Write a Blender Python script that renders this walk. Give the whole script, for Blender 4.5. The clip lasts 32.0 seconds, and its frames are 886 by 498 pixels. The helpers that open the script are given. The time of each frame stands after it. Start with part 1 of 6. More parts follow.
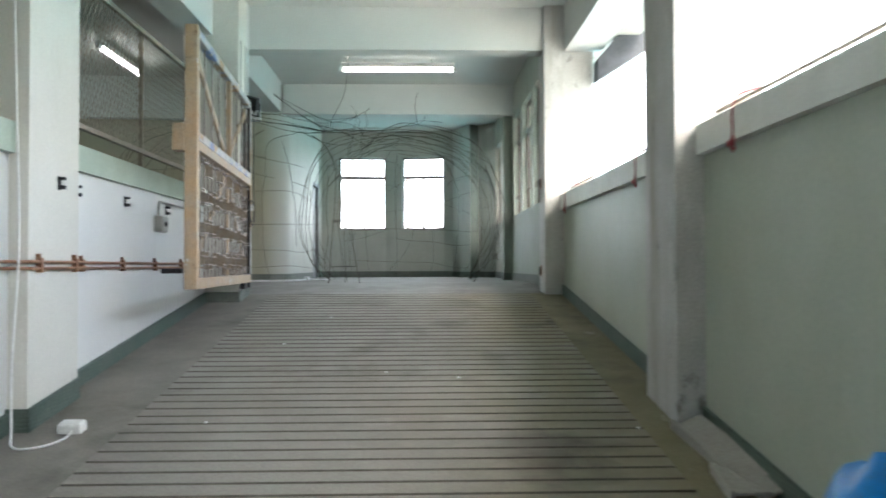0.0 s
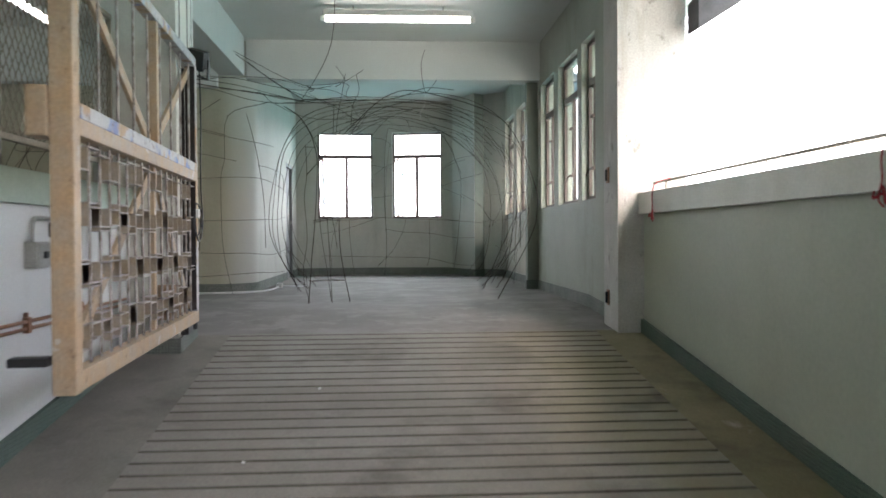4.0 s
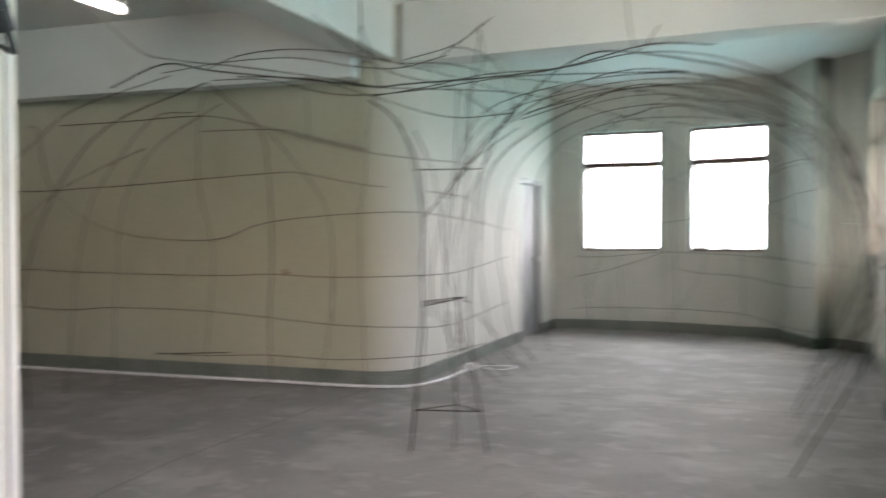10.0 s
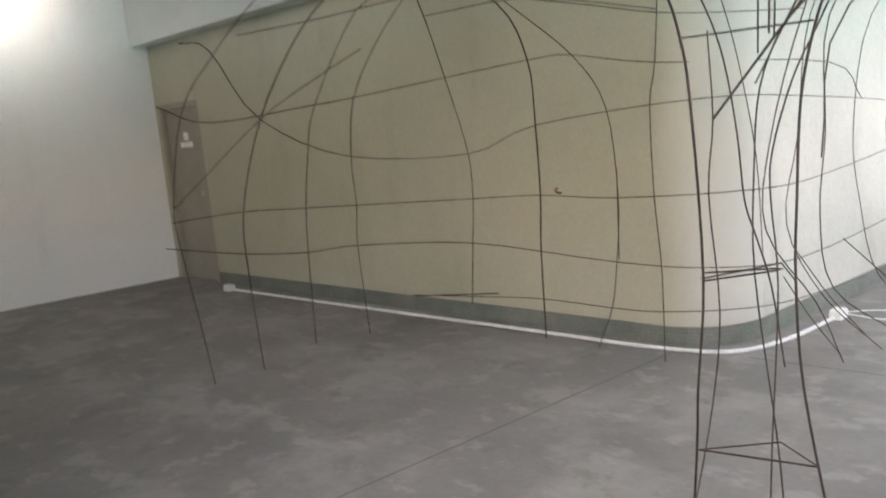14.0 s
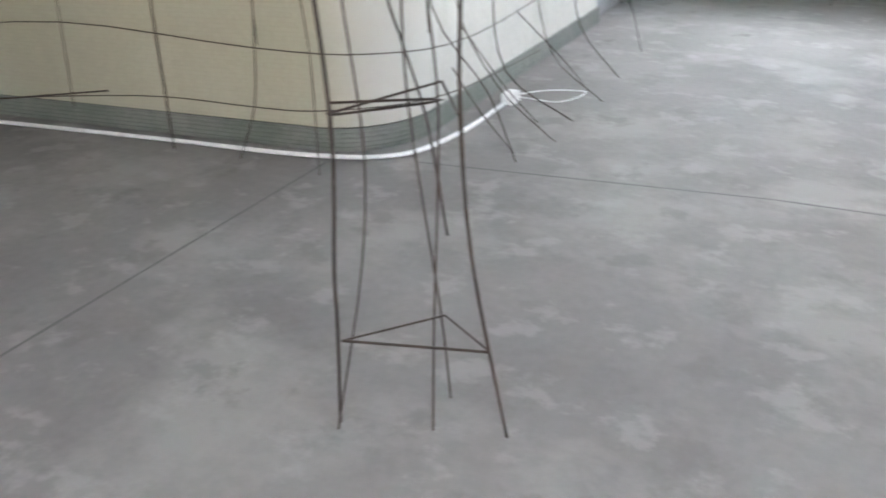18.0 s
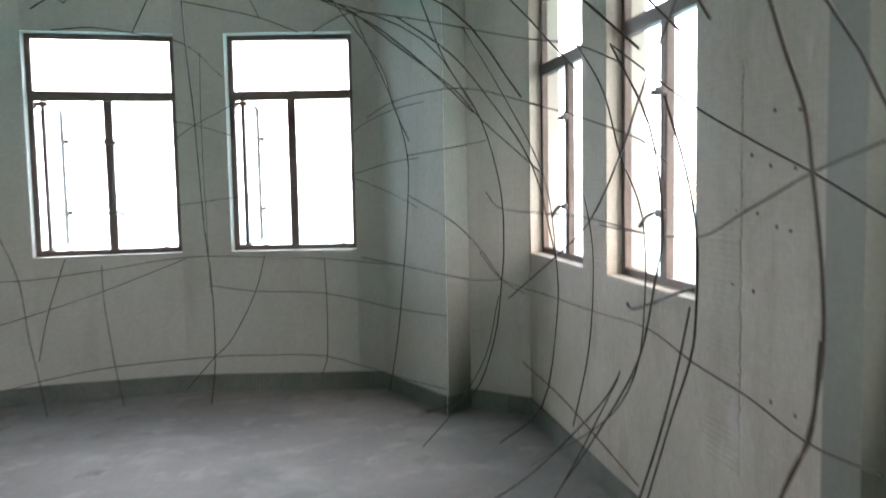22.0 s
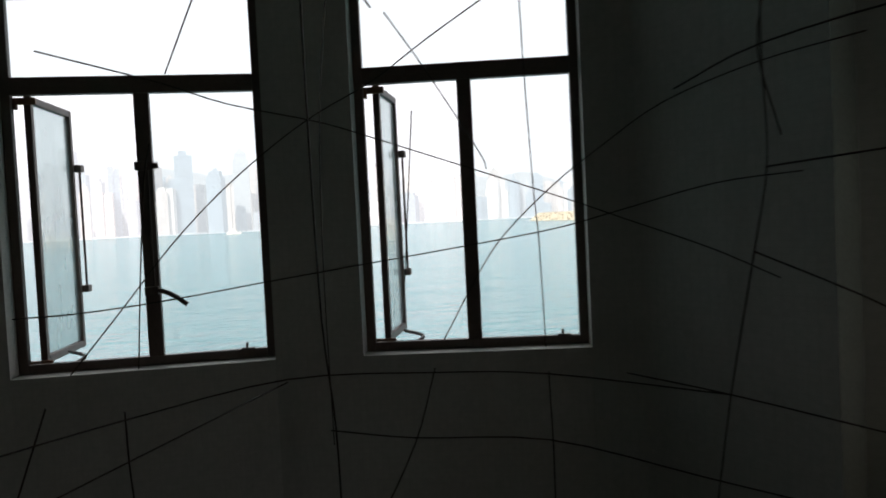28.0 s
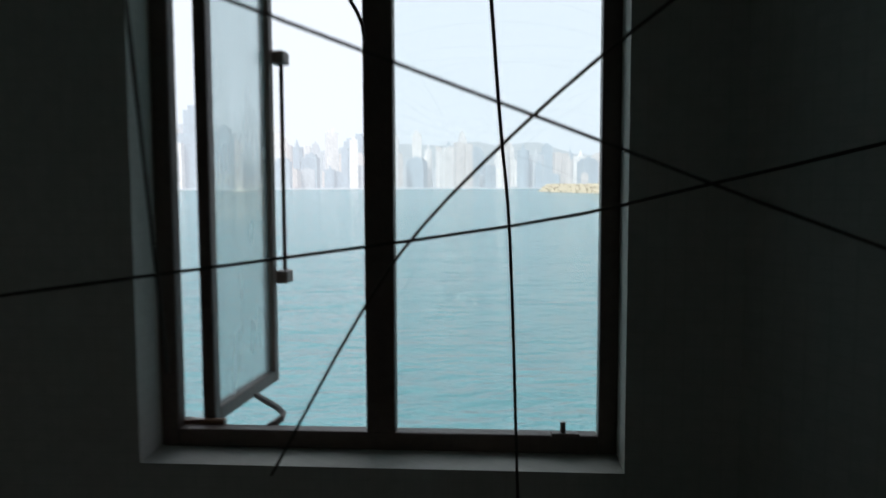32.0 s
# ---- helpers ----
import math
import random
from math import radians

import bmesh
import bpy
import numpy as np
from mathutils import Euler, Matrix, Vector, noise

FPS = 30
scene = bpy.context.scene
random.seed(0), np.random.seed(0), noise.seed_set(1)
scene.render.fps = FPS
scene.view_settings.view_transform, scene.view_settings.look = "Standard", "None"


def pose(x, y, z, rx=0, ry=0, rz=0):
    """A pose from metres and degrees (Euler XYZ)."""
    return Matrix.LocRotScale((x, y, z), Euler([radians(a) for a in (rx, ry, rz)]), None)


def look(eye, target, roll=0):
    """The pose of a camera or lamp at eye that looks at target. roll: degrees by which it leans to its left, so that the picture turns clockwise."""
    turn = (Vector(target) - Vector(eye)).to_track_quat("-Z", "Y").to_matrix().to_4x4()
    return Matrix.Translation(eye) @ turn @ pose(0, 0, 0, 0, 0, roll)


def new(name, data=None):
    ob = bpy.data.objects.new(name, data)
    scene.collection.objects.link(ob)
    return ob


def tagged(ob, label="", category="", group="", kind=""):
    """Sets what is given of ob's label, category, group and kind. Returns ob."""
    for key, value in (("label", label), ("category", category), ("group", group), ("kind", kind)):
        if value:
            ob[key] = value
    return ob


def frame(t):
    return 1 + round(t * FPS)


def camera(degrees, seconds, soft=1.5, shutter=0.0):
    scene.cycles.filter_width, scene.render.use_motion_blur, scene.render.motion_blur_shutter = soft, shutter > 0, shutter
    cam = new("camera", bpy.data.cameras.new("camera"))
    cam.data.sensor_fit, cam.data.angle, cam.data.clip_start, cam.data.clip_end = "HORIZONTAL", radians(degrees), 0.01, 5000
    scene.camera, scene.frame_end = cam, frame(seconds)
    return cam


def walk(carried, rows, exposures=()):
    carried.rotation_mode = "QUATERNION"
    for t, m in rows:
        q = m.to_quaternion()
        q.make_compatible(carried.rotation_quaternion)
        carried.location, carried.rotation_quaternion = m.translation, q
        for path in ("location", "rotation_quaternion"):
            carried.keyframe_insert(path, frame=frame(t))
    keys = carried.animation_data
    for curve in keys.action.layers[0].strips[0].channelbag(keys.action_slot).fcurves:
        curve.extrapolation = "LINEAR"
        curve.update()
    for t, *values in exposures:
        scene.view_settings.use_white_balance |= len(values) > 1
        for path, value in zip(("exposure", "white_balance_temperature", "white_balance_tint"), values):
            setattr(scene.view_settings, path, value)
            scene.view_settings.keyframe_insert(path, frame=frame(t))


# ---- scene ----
cam = camera(58.3, 32.0, 1.7, 0.8)
PATH = [
    (0, (0.677, 1.356, 0.248), (0.734, 3.355, 0.292), -0.2),
    (0.5, (0.551, 1.645, 0.243), (0.537, 3.645, 0.287), -0.5),
    (1, (0.376, 1.988, 0.319), (0.365, 3.987, 0.383), -0.2),
    (1.5, (0.202, 2.306, 0.364), (0.317, 4.302, 0.413), -0.1),
    (2, (0.13, 2.642, 0.392), (0.348, 4.629, 0.431), 0.2),
    (2.5, (0.148, 3.035, 0.474), (0.306, 5.028, 0.467), 0.2),
    (3, (0.155, 3.451, 0.522), (0.298, 5.446, 0.512), -0.2),
    (3.5, (0.183, 3.849, 0.631), (0.323, 5.844, 0.616), -0.2),
    (5.5, (0.6, 5.46, 0.939), (0.549, 7.458, 0.866), -1.2),
    (6, (0.704, 5.902, 0.975), (0.546, 7.895, 0.923), -1.4),
    (6.5, (0.82, 6.322, 1.056), (0.556, 8.305, 1.049), -2),
    (7, (0.967, 6.711, 1.151), (0.57, 8.671, 1.194), -1.7),
    (7.5, (1.046, 7.096, 1.184), (0.646, 9.055, 1.207), -1.6),
    (8, (1.157, 7.442, 1.184), (0.849, 9.418, 1.174), -1.5),
    (8.5, (1.325, 7.761, 1.244), (0.939, 9.724, 1.218), -2.1),
    (9, (1.343, 8.134, 1.272), (0.869, 10.077, 1.219), -1.9),
    (9.5, (1.389, 8.481, 1.316), (0.919, 10.425, 1.288), -1.1),
    (10, (1.446, 8.794, 1.362), (0.66, 10.633, 1.327), -0.1),
    (10.5, (1.333, 9.083, 1.37), (0.3, 10.795, 1.293), -2.1),
    (11, (1.249, 9.316, 1.434), (0.149, 10.986, 1.43), -1.3),
    (11.5, (1.194, 9.706, 1.492), (-0.082, 11.234, 1.677), -0),
    (12, (1.191, 9.909, 1.52), (-0.206, 11.334, 1.661), -1.2),
    (12.5, (1.094, 10.166, 1.53), (-0.353, 11.547, 1.531), 0),
    (13, (1.026, 10.405, 1.532), (-0.466, 11.734, 1.433), -2),
    (13.5, (0.984, 10.643, 1.567), (-0.566, 11.894, 1.38), -3.4),
    (14, (0.919, 10.836, 1.552), (-0.601, 12.099, 1.244), -5.2),
    (14.5, (0.783, 11.019, 1.562), (-0.71, 12.286, 1.155), -2.3),
    (15, (0.703, 11.254, 1.519), (-0.731, 12.532, 0.961), -3.6),
    (15.5, (0.731, 11.441, 1.524), (-0.625, 12.757, 0.869), -5.5),
    (17.5, (0.46, 11.803, 1.509), (-0.468, 13.325, 0.603), -2.5),
    (18, (0.445, 11.869, 1.496), (-0.406, 13.422, 0.566), -2.5),
    (18.5, (0.494, 11.964, 1.488), (-0.151, 13.59, 0.518), -2),
    (19, (0.615, 12.179, 1.519), (0.164, 13.881, 0.535), -1.8),
    (20, (0.814, 12.806, 1.494), (0.808, 14.692, 0.829), -2.6),
    (20.5, (0.881, 13.106, 1.496), (1.216, 14.997, 0.937), -0.8),
    (21, (0.903, 13.262, 1.557), (1.297, 15.186, 1.181), -2.4),
    (21.5, (0.918, 13.445, 1.594), (1.22, 15.403, 1.317), -2),
    (22, (0.838, 13.702, 1.628), (1.177, 15.667, 1.467), -1.1),
    (22.5, (0.775, 13.912, 1.646), (1.189, 15.867, 1.572), 0.1),
    (23, (0.745, 14.18, 1.666), (1.143, 16.139, 1.708), -1.2),
    (23.5, (0.68, 14.433, 1.661), (1.096, 16.389, 1.69), -1.2),
    (24, (0.532, 14.696, 1.67), (1.034, 16.632, 1.697), -2.6),
    (24.5, (0.487, 14.91, 1.671), (1.006, 16.841, 1.685), -2),
    (26.5, (0.64, 16.004, 1.646), (0.969, 17.977, 1.595), -1),
    (27, (0.548, 16.3, 1.693), (0.71, 18.293, 1.669), -1.9),
    (27.5, (0.413, 16.508, 1.709), (0.586, 18.501, 1.662), -2),
    (28, (0.266, 16.727, 1.722), (0.47, 18.716, 1.642), -2.8),
    (28.5, (0.231, 16.911, 1.712), (0.43, 18.9, 1.639), -1),
    (29, (0.278, 17.155, 1.707), (0.458, 19.147, 1.688), -1.2),
    (29.5, (0.293, 17.357, 1.732), (0.473, 19.349, 1.669), -1.7),
    (30, (0.264, 17.582, 1.711), (0.547, 19.559, 1.6), -1.5),
    (30.5, (0.29, 17.791, 1.71), (0.668, 19.751, 1.567), -0.9),
    (31, (0.449, 18.033, 1.734), (0.771, 20.004, 1.604), -1.9),
    (31.5, (0.664, 18.297, 1.732), (0.823, 20.288, 1.619), -1.7),
    (32, (0.73, 18.551, 1.708), (0.917, 20.536, 1.545), -0.2),
]
walk(cam, [(t, look(eye, target, roll)) for t, eye, target, roll in PATH],
     exposures=[(0.0, 4.5, 6100, 8), (1.0, 4.22, 6100, 9), (3.0, 4.35, 6300, 13), (6.0, 4.15, 6450, 17), (9.0, 4.7, 6700, 20), (11.0, 4.88, 6850, 21), (13.0, 5.17, 7000, 22), (14.0, 5.47, 6700, 20), (15.0, 5.68, 6250, 15), (18.0, 5.5, 6300, 18), (20.0, 5.35, 6550, 22), (22.0, 4.5, 6350, 19), (24.0, 3.3, 6350, 17), (24.5, 2.7, 6450, 17), (26.5, 0.95, 6500, 16), (28.0, 0.7, 6650, 16), (30.0, 0.4, 6150, 12), (32.0, 0.35, 6150, 11)])

# ---- world, sun and exposure ----
world = bpy.data.worlds.new("sky")
scene.world = world
world.use_nodes = True
wn = world.node_tree
sky = wn.nodes.new("ShaderNodeTexSky")
sky.sky_type = 'NISHITA'
sky.sun_disc = False
sky.sun_elevation = radians(48)
sky.sun_rotation = radians(150)
sky.air_density, sky.dust_density, sky.ozone_density = 0.9, 5.0, 1.0
wn.links.new(sky.outputs[0], wn.nodes["Background"].inputs[0])
wn.nodes["Background"].inputs[1].default_value = 0.055

sun_data = bpy.data.lights.new("sun", 'SUN')
sun_data.energy, sun_data.angle, sun_data.color = 5.0, radians(0.6), (1.0, 0.94, 0.84)
sun = new("sun", sun_data)
sun.rotation_euler = (radians(42), 0, radians(-30))


# ---- materials ----
def mat(name, color, rough=0.6, metal=0.0, second=None, scale=4.0, amount=0.5, grain=60.0, grain_amount=0.12, bump=0.15, bump_scale=None, spec=0.5, detail=6.0):
    """A surface with broad patches of a second tone, fine grain and a little relief, in world-sized object coordinates."""
    m = bpy.data.materials.new(name)
    m.use_nodes = True
    nt = m.node_tree
    b = nt.nodes["Principled BSDF"]
    b.inputs["Roughness"].default_value, b.inputs["Metallic"].default_value = rough, metal
    b.inputs["Specular IOR Level"].default_value = spec
    co = nt.nodes.new("ShaderNodeNewGeometry").outputs["Position"]
    n1 = nt.nodes.new("ShaderNodeTexNoise")
    n1.inputs["Scale"].default_value, n1.inputs["Detail"].default_value, n1.inputs["Roughness"].default_value = scale, detail, 0.6
    nt.links.new(co, n1.inputs["Vector"])
    ramp = nt.nodes.new("ShaderNodeMapRange")
    ramp.inputs["From Min"].default_value, ramp.inputs["From Max"].default_value = 0.38, 0.68
    ramp.inputs["To Max"].default_value = amount
    nt.links.new(n1.outputs["Fac"], ramp.inputs["Value"])
    mix = nt.nodes.new("ShaderNodeMixRGB")
    mix.inputs[1].default_value = (*color, 1)
    mix.inputs[2].default_value = (*(second or [c * 0.7 for c in color]), 1)
    nt.links.new(ramp.outputs[0], mix.inputs[0])
    n2 = nt.nodes.new("ShaderNodeTexNoise")
    n2.inputs["Scale"].default_value, n2.inputs["Detail"].default_value = grain, 4.0
    nt.links.new(co, n2.inputs["Vector"])
    g = nt.nodes.new("ShaderNodeMapRange")
    g.inputs["From Min"].default_value, g.inputs["From Max"].default_value = 0.3, 0.7
    g.inputs["To Min"].default_value, g.inputs["To Max"].default_value = 1 - grain_amount, 1 + grain_amount
    nt.links.new(n2.outputs["Fac"], g.inputs["Value"])
    mul = nt.nodes.new("ShaderNodeMixRGB")
    mul.blend_type = 'MULTIPLY'
    mul.inputs[0].default_value = 1
    nt.links.new(mix.outputs[0], mul.inputs[1])
    nt.links.new(g.outputs[0], mul.inputs[2])
    nt.links.new(mul.outputs[0], b.inputs["Base Color"])
    bp = nt.nodes.new("ShaderNodeBump")
    bp.inputs["Strength"].default_value, bp.inputs["Distance"].default_value = bump, 0.01
    nt.links.new(n2.outputs["Fac"], bp.inputs["Height"])
    nt.links.new(bp.outputs[0], b.inputs["Normal"])
    return m


def emit(name, color, strength):
    m = bpy.data.materials.new(name)
    m.use_nodes = True
    b = m.node_tree.nodes["Principled BSDF"]
    b.inputs["Base Color"].default_value = (*color, 1)
    b.inputs["Emission Color"].default_value = (*color, 1)
    b.inputs["Emission Strength"].default_value = strength
    return m


def mosaic(m, size=0.024, joint=0.91):
    """Lays a grid of small tiles with slightly darker, recessed joints over a wall material."""
    nt = m.node_tree
    b = nt.nodes["Principled BSDF"]
    geo = nt.nodes.new("ShaderNodeNewGeometry")
    sep, com, add = nt.nodes.new("ShaderNodeSeparateXYZ"), nt.nodes.new("ShaderNodeCombineXYZ"), nt.nodes.new("ShaderNodeMath")
    nt.links.new(geo.outputs["Position"], sep.inputs[0])
    nt.links.new(sep.outputs[0], add.inputs[0]), nt.links.new(sep.outputs[1], add.inputs[1])
    nt.links.new(add.outputs[0], com.inputs[0]), nt.links.new(sep.outputs[2], com.inputs[1])
    br = nt.nodes.new("ShaderNodeTexBrick")
    br.offset = 0.0
    br.inputs["Color1"].default_value, br.inputs["Color2"].default_value = (1, 1, 1, 1), (0.96, 0.96, 0.96, 1)
    br.inputs["Mortar"].default_value = (joint, joint, joint * 0.99, 1)
    br.inputs["Scale"].default_value, br.inputs["Mortar Size"].default_value = 1.0, 0.0016
    br.inputs["Brick Width"].default_value = br.inputs["Row Height"].default_value = size
    nt.links.new(com.outputs[0], br.inputs["Vector"])
    mul = nt.nodes.new("ShaderNodeMixRGB")
    mul.blend_type = 'MULTIPLY'
    mul.inputs[0].default_value = 1
    nt.links.new(b.inputs["Base Color"].links[0].from_socket, mul.inputs[1])
    nt.links.new(br.outputs["Color"], mul.inputs[2])
    nt.links.new(mul.outputs[0], b.inputs["Base Color"])
    bp = nt.nodes.new("ShaderNodeBump")
    bp.invert = True
    bp.inputs["Strength"].default_value, bp.inputs["Distance"].default_value = 0.1, 0.0015
    nt.links.new(br.outputs["Fac"], bp.inputs["Height"])
    nt.links.new(b.inputs["Normal"].links[0].from_socket, bp.inputs["Normal"])
    nt.links.new(bp.outputs[0], b.inputs["Normal"])
    return m


def layer(m, color, scale, low, high, amount, stretch=(1, 1, 1), detail=6.0):
    """Lays blotches, streaks or scuffs of another colour over a material, stretched along an axis where stretch is small."""
    nt = m.node_tree
    b = nt.nodes["Principled BSDF"]
    st = nt.nodes.new("ShaderNodeMapping")
    st.inputs["Scale"].default_value = stretch
    nt.links.new(nt.nodes.new("ShaderNodeNewGeometry").outputs["Position"], st.inputs["Vector"])
    n = nt.nodes.new("ShaderNodeTexNoise")
    n.inputs["Scale"].default_value, n.inputs["Detail"].default_value, n.inputs["Roughness"].default_value = scale, detail, 0.65
    nt.links.new(st.outputs[0], n.inputs["Vector"])
    r = nt.nodes.new("ShaderNodeMapRange")
    r.inputs["From Min"].default_value, r.inputs["From Max"].default_value, r.inputs["To Max"].default_value = low, high, amount
    nt.links.new(n.outputs["Fac"], r.inputs["Value"])
    mix = nt.nodes.new("ShaderNodeMixRGB")
    mix.inputs[2].default_value = (*color, 1)
    nt.links.new(r.outputs[0], mix.inputs[0])
    nt.links.new(b.inputs["Base Color"].links[0].from_socket, mix.inputs[1])
    nt.links.new(mix.outputs[0], b.inputs["Base Color"])
    return m


def spread(m, color, axis, start, end, amount, scale=2.0, low=0.4, high=0.6):
    """Lays a broken film of another colour that thickens along one axis, from start to end in metres."""
    nt = m.node_tree
    b = nt.nodes["Principled BSDF"]
    geo, sep = nt.nodes.new("ShaderNodeNewGeometry"), nt.nodes.new("ShaderNodeSeparateXYZ")
    nt.links.new(geo.outputs["Position"], sep.inputs[0])
    far = nt.nodes.new("ShaderNodeMapRange")
    far.interpolation_type = 'SMOOTHSTEP'
    far.inputs["From Min"].default_value, far.inputs["From Max"].default_value, far.inputs["To Max"].default_value = start, end, amount
    nt.links.new(sep.outputs[axis], far.inputs["Value"])
    n = nt.nodes.new("ShaderNodeTexNoise")
    n.inputs["Scale"].default_value, n.inputs["Detail"].default_value = scale, 9.0
    nt.links.new(geo.outputs["Position"], n.inputs["Vector"])
    r = nt.nodes.new("ShaderNodeMapRange")
    r.inputs["From Min"].default_value, r.inputs["From Max"].default_value = low, high
    nt.links.new(n.outputs["Fac"], r.inputs["Value"])
    mul = nt.nodes.new("ShaderNodeMath")
    mul.operation = 'MULTIPLY'
    nt.links.new(far.outputs[0], mul.inputs[0]), nt.links.new(r.outputs[0], mul.inputs[1])
    mix = nt.nodes.new("ShaderNodeMixRGB")
    mix.inputs[2].default_value = (*color, 1)
    nt.links.new(mul.outputs[0], mix.inputs[0])
    nt.links.new(b.inputs["Base Color"].links[0].from_socket, mix.inputs[1])
    nt.links.new(mix.outputs[0], b.inputs["Base Color"])
    return m


def sea(name):
    """Choppy blue-green water: two sizes of waves as relief."""
    m = bpy.data.materials.new(name)
    m.use_nodes = True
    nt = m.node_tree
    b = nt.nodes["Principled BSDF"]
    b.inputs["Roughness"].default_value = 0.15
    tone = nt.nodes.new("ShaderNodeRGB")
    tone.outputs[0].default_value = (0.07, 0.185, 0.21, 1)
    nt.links.new(tone.outputs[0], b.inputs["Base Color"])
    co = nt.nodes.new("ShaderNodeNewGeometry").outputs["Position"]
    st = nt.nodes.new("ShaderNodeMapping")
    st.inputs["Scale"].default_value = (0.6, 1.0, 1.0)
    nt.links.new(co, st.inputs["Vector"])
    last = None
    for scale, dist, strength in ((0.12, 1.6, 0.9), (0.55, 0.8, 1.0), (1.7, 0.3, 1.0)):
        n = nt.nodes.new("ShaderNodeTexNoise")
        n.inputs["Scale"].default_value, n.inputs["Detail"].default_value = scale, 5.0
        nt.links.new(st.outputs[0], n.inputs["Vector"])
        bp = nt.nodes.new("ShaderNodeBump")
        bp.inputs["Strength"].default_value, bp.inputs["Distance"].default_value = strength, dist
        nt.links.new(n.outputs["Fac"], bp.inputs["Height"])
        if last:
            nt.links.new(last.outputs[0], bp.inputs["Normal"])
        last = bp
    nt.links.new(last.outputs[0], b.inputs["Normal"])
    return m


M_WALL = mosaic(mat("cream_mosaic", (0.49, 0.482, 0.43), 0.7, second=(0.415, 0.408, 0.355), scale=1.1, amount=0.6, grain=35, grain_amount=0.05, bump=0.05, spec=0.3), 0.024, 0.93)
layer(M_WALL, (0.28, 0.27, 0.22), 2.0, 0.56, 0.78, 0.55, (1, 1, 0.25))
layer(M_WALL, (0.53, 0.53, 0.49), 5.0, 0.6, 0.72, 0.5, (1, 1, 0.5))
# Same mosaic as the bay, darker and warmer to carry its dimmer light.
M_WARM_DIM = mosaic(mat("warm_dim_mosaic", (0.41, 0.39, 0.29), 0.5, second=(0.345, 0.325, 0.235), scale=0.9, amount=0.6, grain=35, grain_amount=0.04, bump=0.05), 0.024, 0.92)
layer(M_WARM_DIM, (0.25, 0.23, 0.16), 1.6, 0.56, 0.78, 0.5, (1, 1, 0.25))
# Mosaic greened and darkened to hold the east room wall's shade.
M_GREEN = mosaic(mat("shaded_green_mosaic", (0.37, 0.385, 0.325), 0.65, second=(0.30, 0.315, 0.26), scale=1.3, amount=0.7, grain=35, grain_amount=0.05, bump=0.05, spec=0.3), 0.024, 0.94)
layer(M_GREEN, (0.20, 0.20, 0.14), 1.8, 0.56, 0.76, 0.6, (1, 1, 0.3))
M_LEDGE = mat("ledge_paint", (0.72, 0.72, 0.67), 0.55, second=(0.60, 0.60, 0.54), scale=3, amount=0.7, grain_amount=0.06)
M_LEDGE2 = mat("pale_green_ledge_paint", (0.43, 0.51, 0.42), 0.55, second=(0.35, 0.42, 0.34), scale=3, amount=0.7, grain_amount=0.06)
M_CREAM = mat("cream_wall_paint", (0.645, 0.63, 0.565), 0.55, second=(0.55, 0.53, 0.465), scale=0.9, grain_amount=0.05, bump=0.06)
layer(M_CREAM, (0.42, 0.39, 0.31), 2.2, 0.6, 0.8, 0.6, (1, 1, 0.3))
M_PONY = mat("pale_green_paint", (0.43, 0.46, 0.375), 0.5, second=(0.355, 0.385, 0.30), scale=1.3, amount=0.6, grain=40, grain_amount=0.05, bump=0.08)
layer(M_PONY, (0.28, 0.29, 0.23), 1.6, 0.58, 0.8, 0.6, (1, 1, 0.3))
M_WHITE = mat("white_wall_paint", (0.69, 0.69, 0.66), 0.55, second=(0.61, 0.61, 0.59), scale=0.9, grain_amount=0.05, bump=0.06)
layer(M_WHITE, (0.52, 0.51, 0.47), 2.2, 0.6, 0.8, 0.5, (1, 1, 0.3))
M_EASTBAY = mosaic(mat("stained_mosaic", (0.49, 0.455, 0.39), 0.7, second=(0.40, 0.365, 0.30), scale=1.3, amount=0.8, grain=35, grain_amount=0.06, bump=0.05, spec=0.3), 0.024, 0.90)
layer(M_EASTBAY, (0.25, 0.205, 0.15), 2.2, 0.53, 0.74, 0.65, (1, 1, 0.3), 9.0)
layer(M_EASTBAY, (0.56, 0.55, 0.52), 4.0, 0.6, 0.7, 0.5, (1, 1, 0.5))
layer(M_EASTBAY, (0.11, 0.085, 0.06), 14.0, 0.70, 0.74, 0.7, detail=6.0)
# Pilaster colour lowered to carry the shade on its face.
M_PIER = mat("shaded_pilaster_tone", (0.21, 0.225, 0.185), 0.6, second=(0.165, 0.175, 0.14), scale=1.5, grain_amount=0.06, bump=0.08)
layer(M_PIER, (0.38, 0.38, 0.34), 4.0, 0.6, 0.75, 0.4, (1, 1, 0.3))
# Darker colour for the corner pilaster's shaded return side.
M_STRIP = mat("shaded_strip_tone", (0.17, 0.185, 0.157), 0.75, second=(0.13, 0.143, 0.12), scale=2.5)
M_CEIL = mat("ceiling_paint", (0.57, 0.585, 0.555), 0.7, second=(0.49, 0.515, 0.485), scale=1.2, grain_amount=0.05, bump=0.06)
layer(M_CEIL, (0.5, 0.49, 0.42), 1.1, 0.6, 0.78, 0.4)
M_COL = mat("stained_concrete", (0.48, 0.47, 0.445), 0.75, second=(0.38, 0.365, 0.33), scale=2.5, amount=0.7)
layer(M_COL, (0.30, 0.25, 0.18), 2.2, 0.52, 0.66, 0.7, (1, 1, 0.10))
layer(M_COL, (0.16, 0.145, 0.12), 7.0, 0.60, 0.68, 0.7, (1, 1, 0.6), 9.0)
layer(M_COL, (0.62, 0.61, 0.58), 6.0, 0.58, 0.7, 0.6, (1, 1, 0.4))
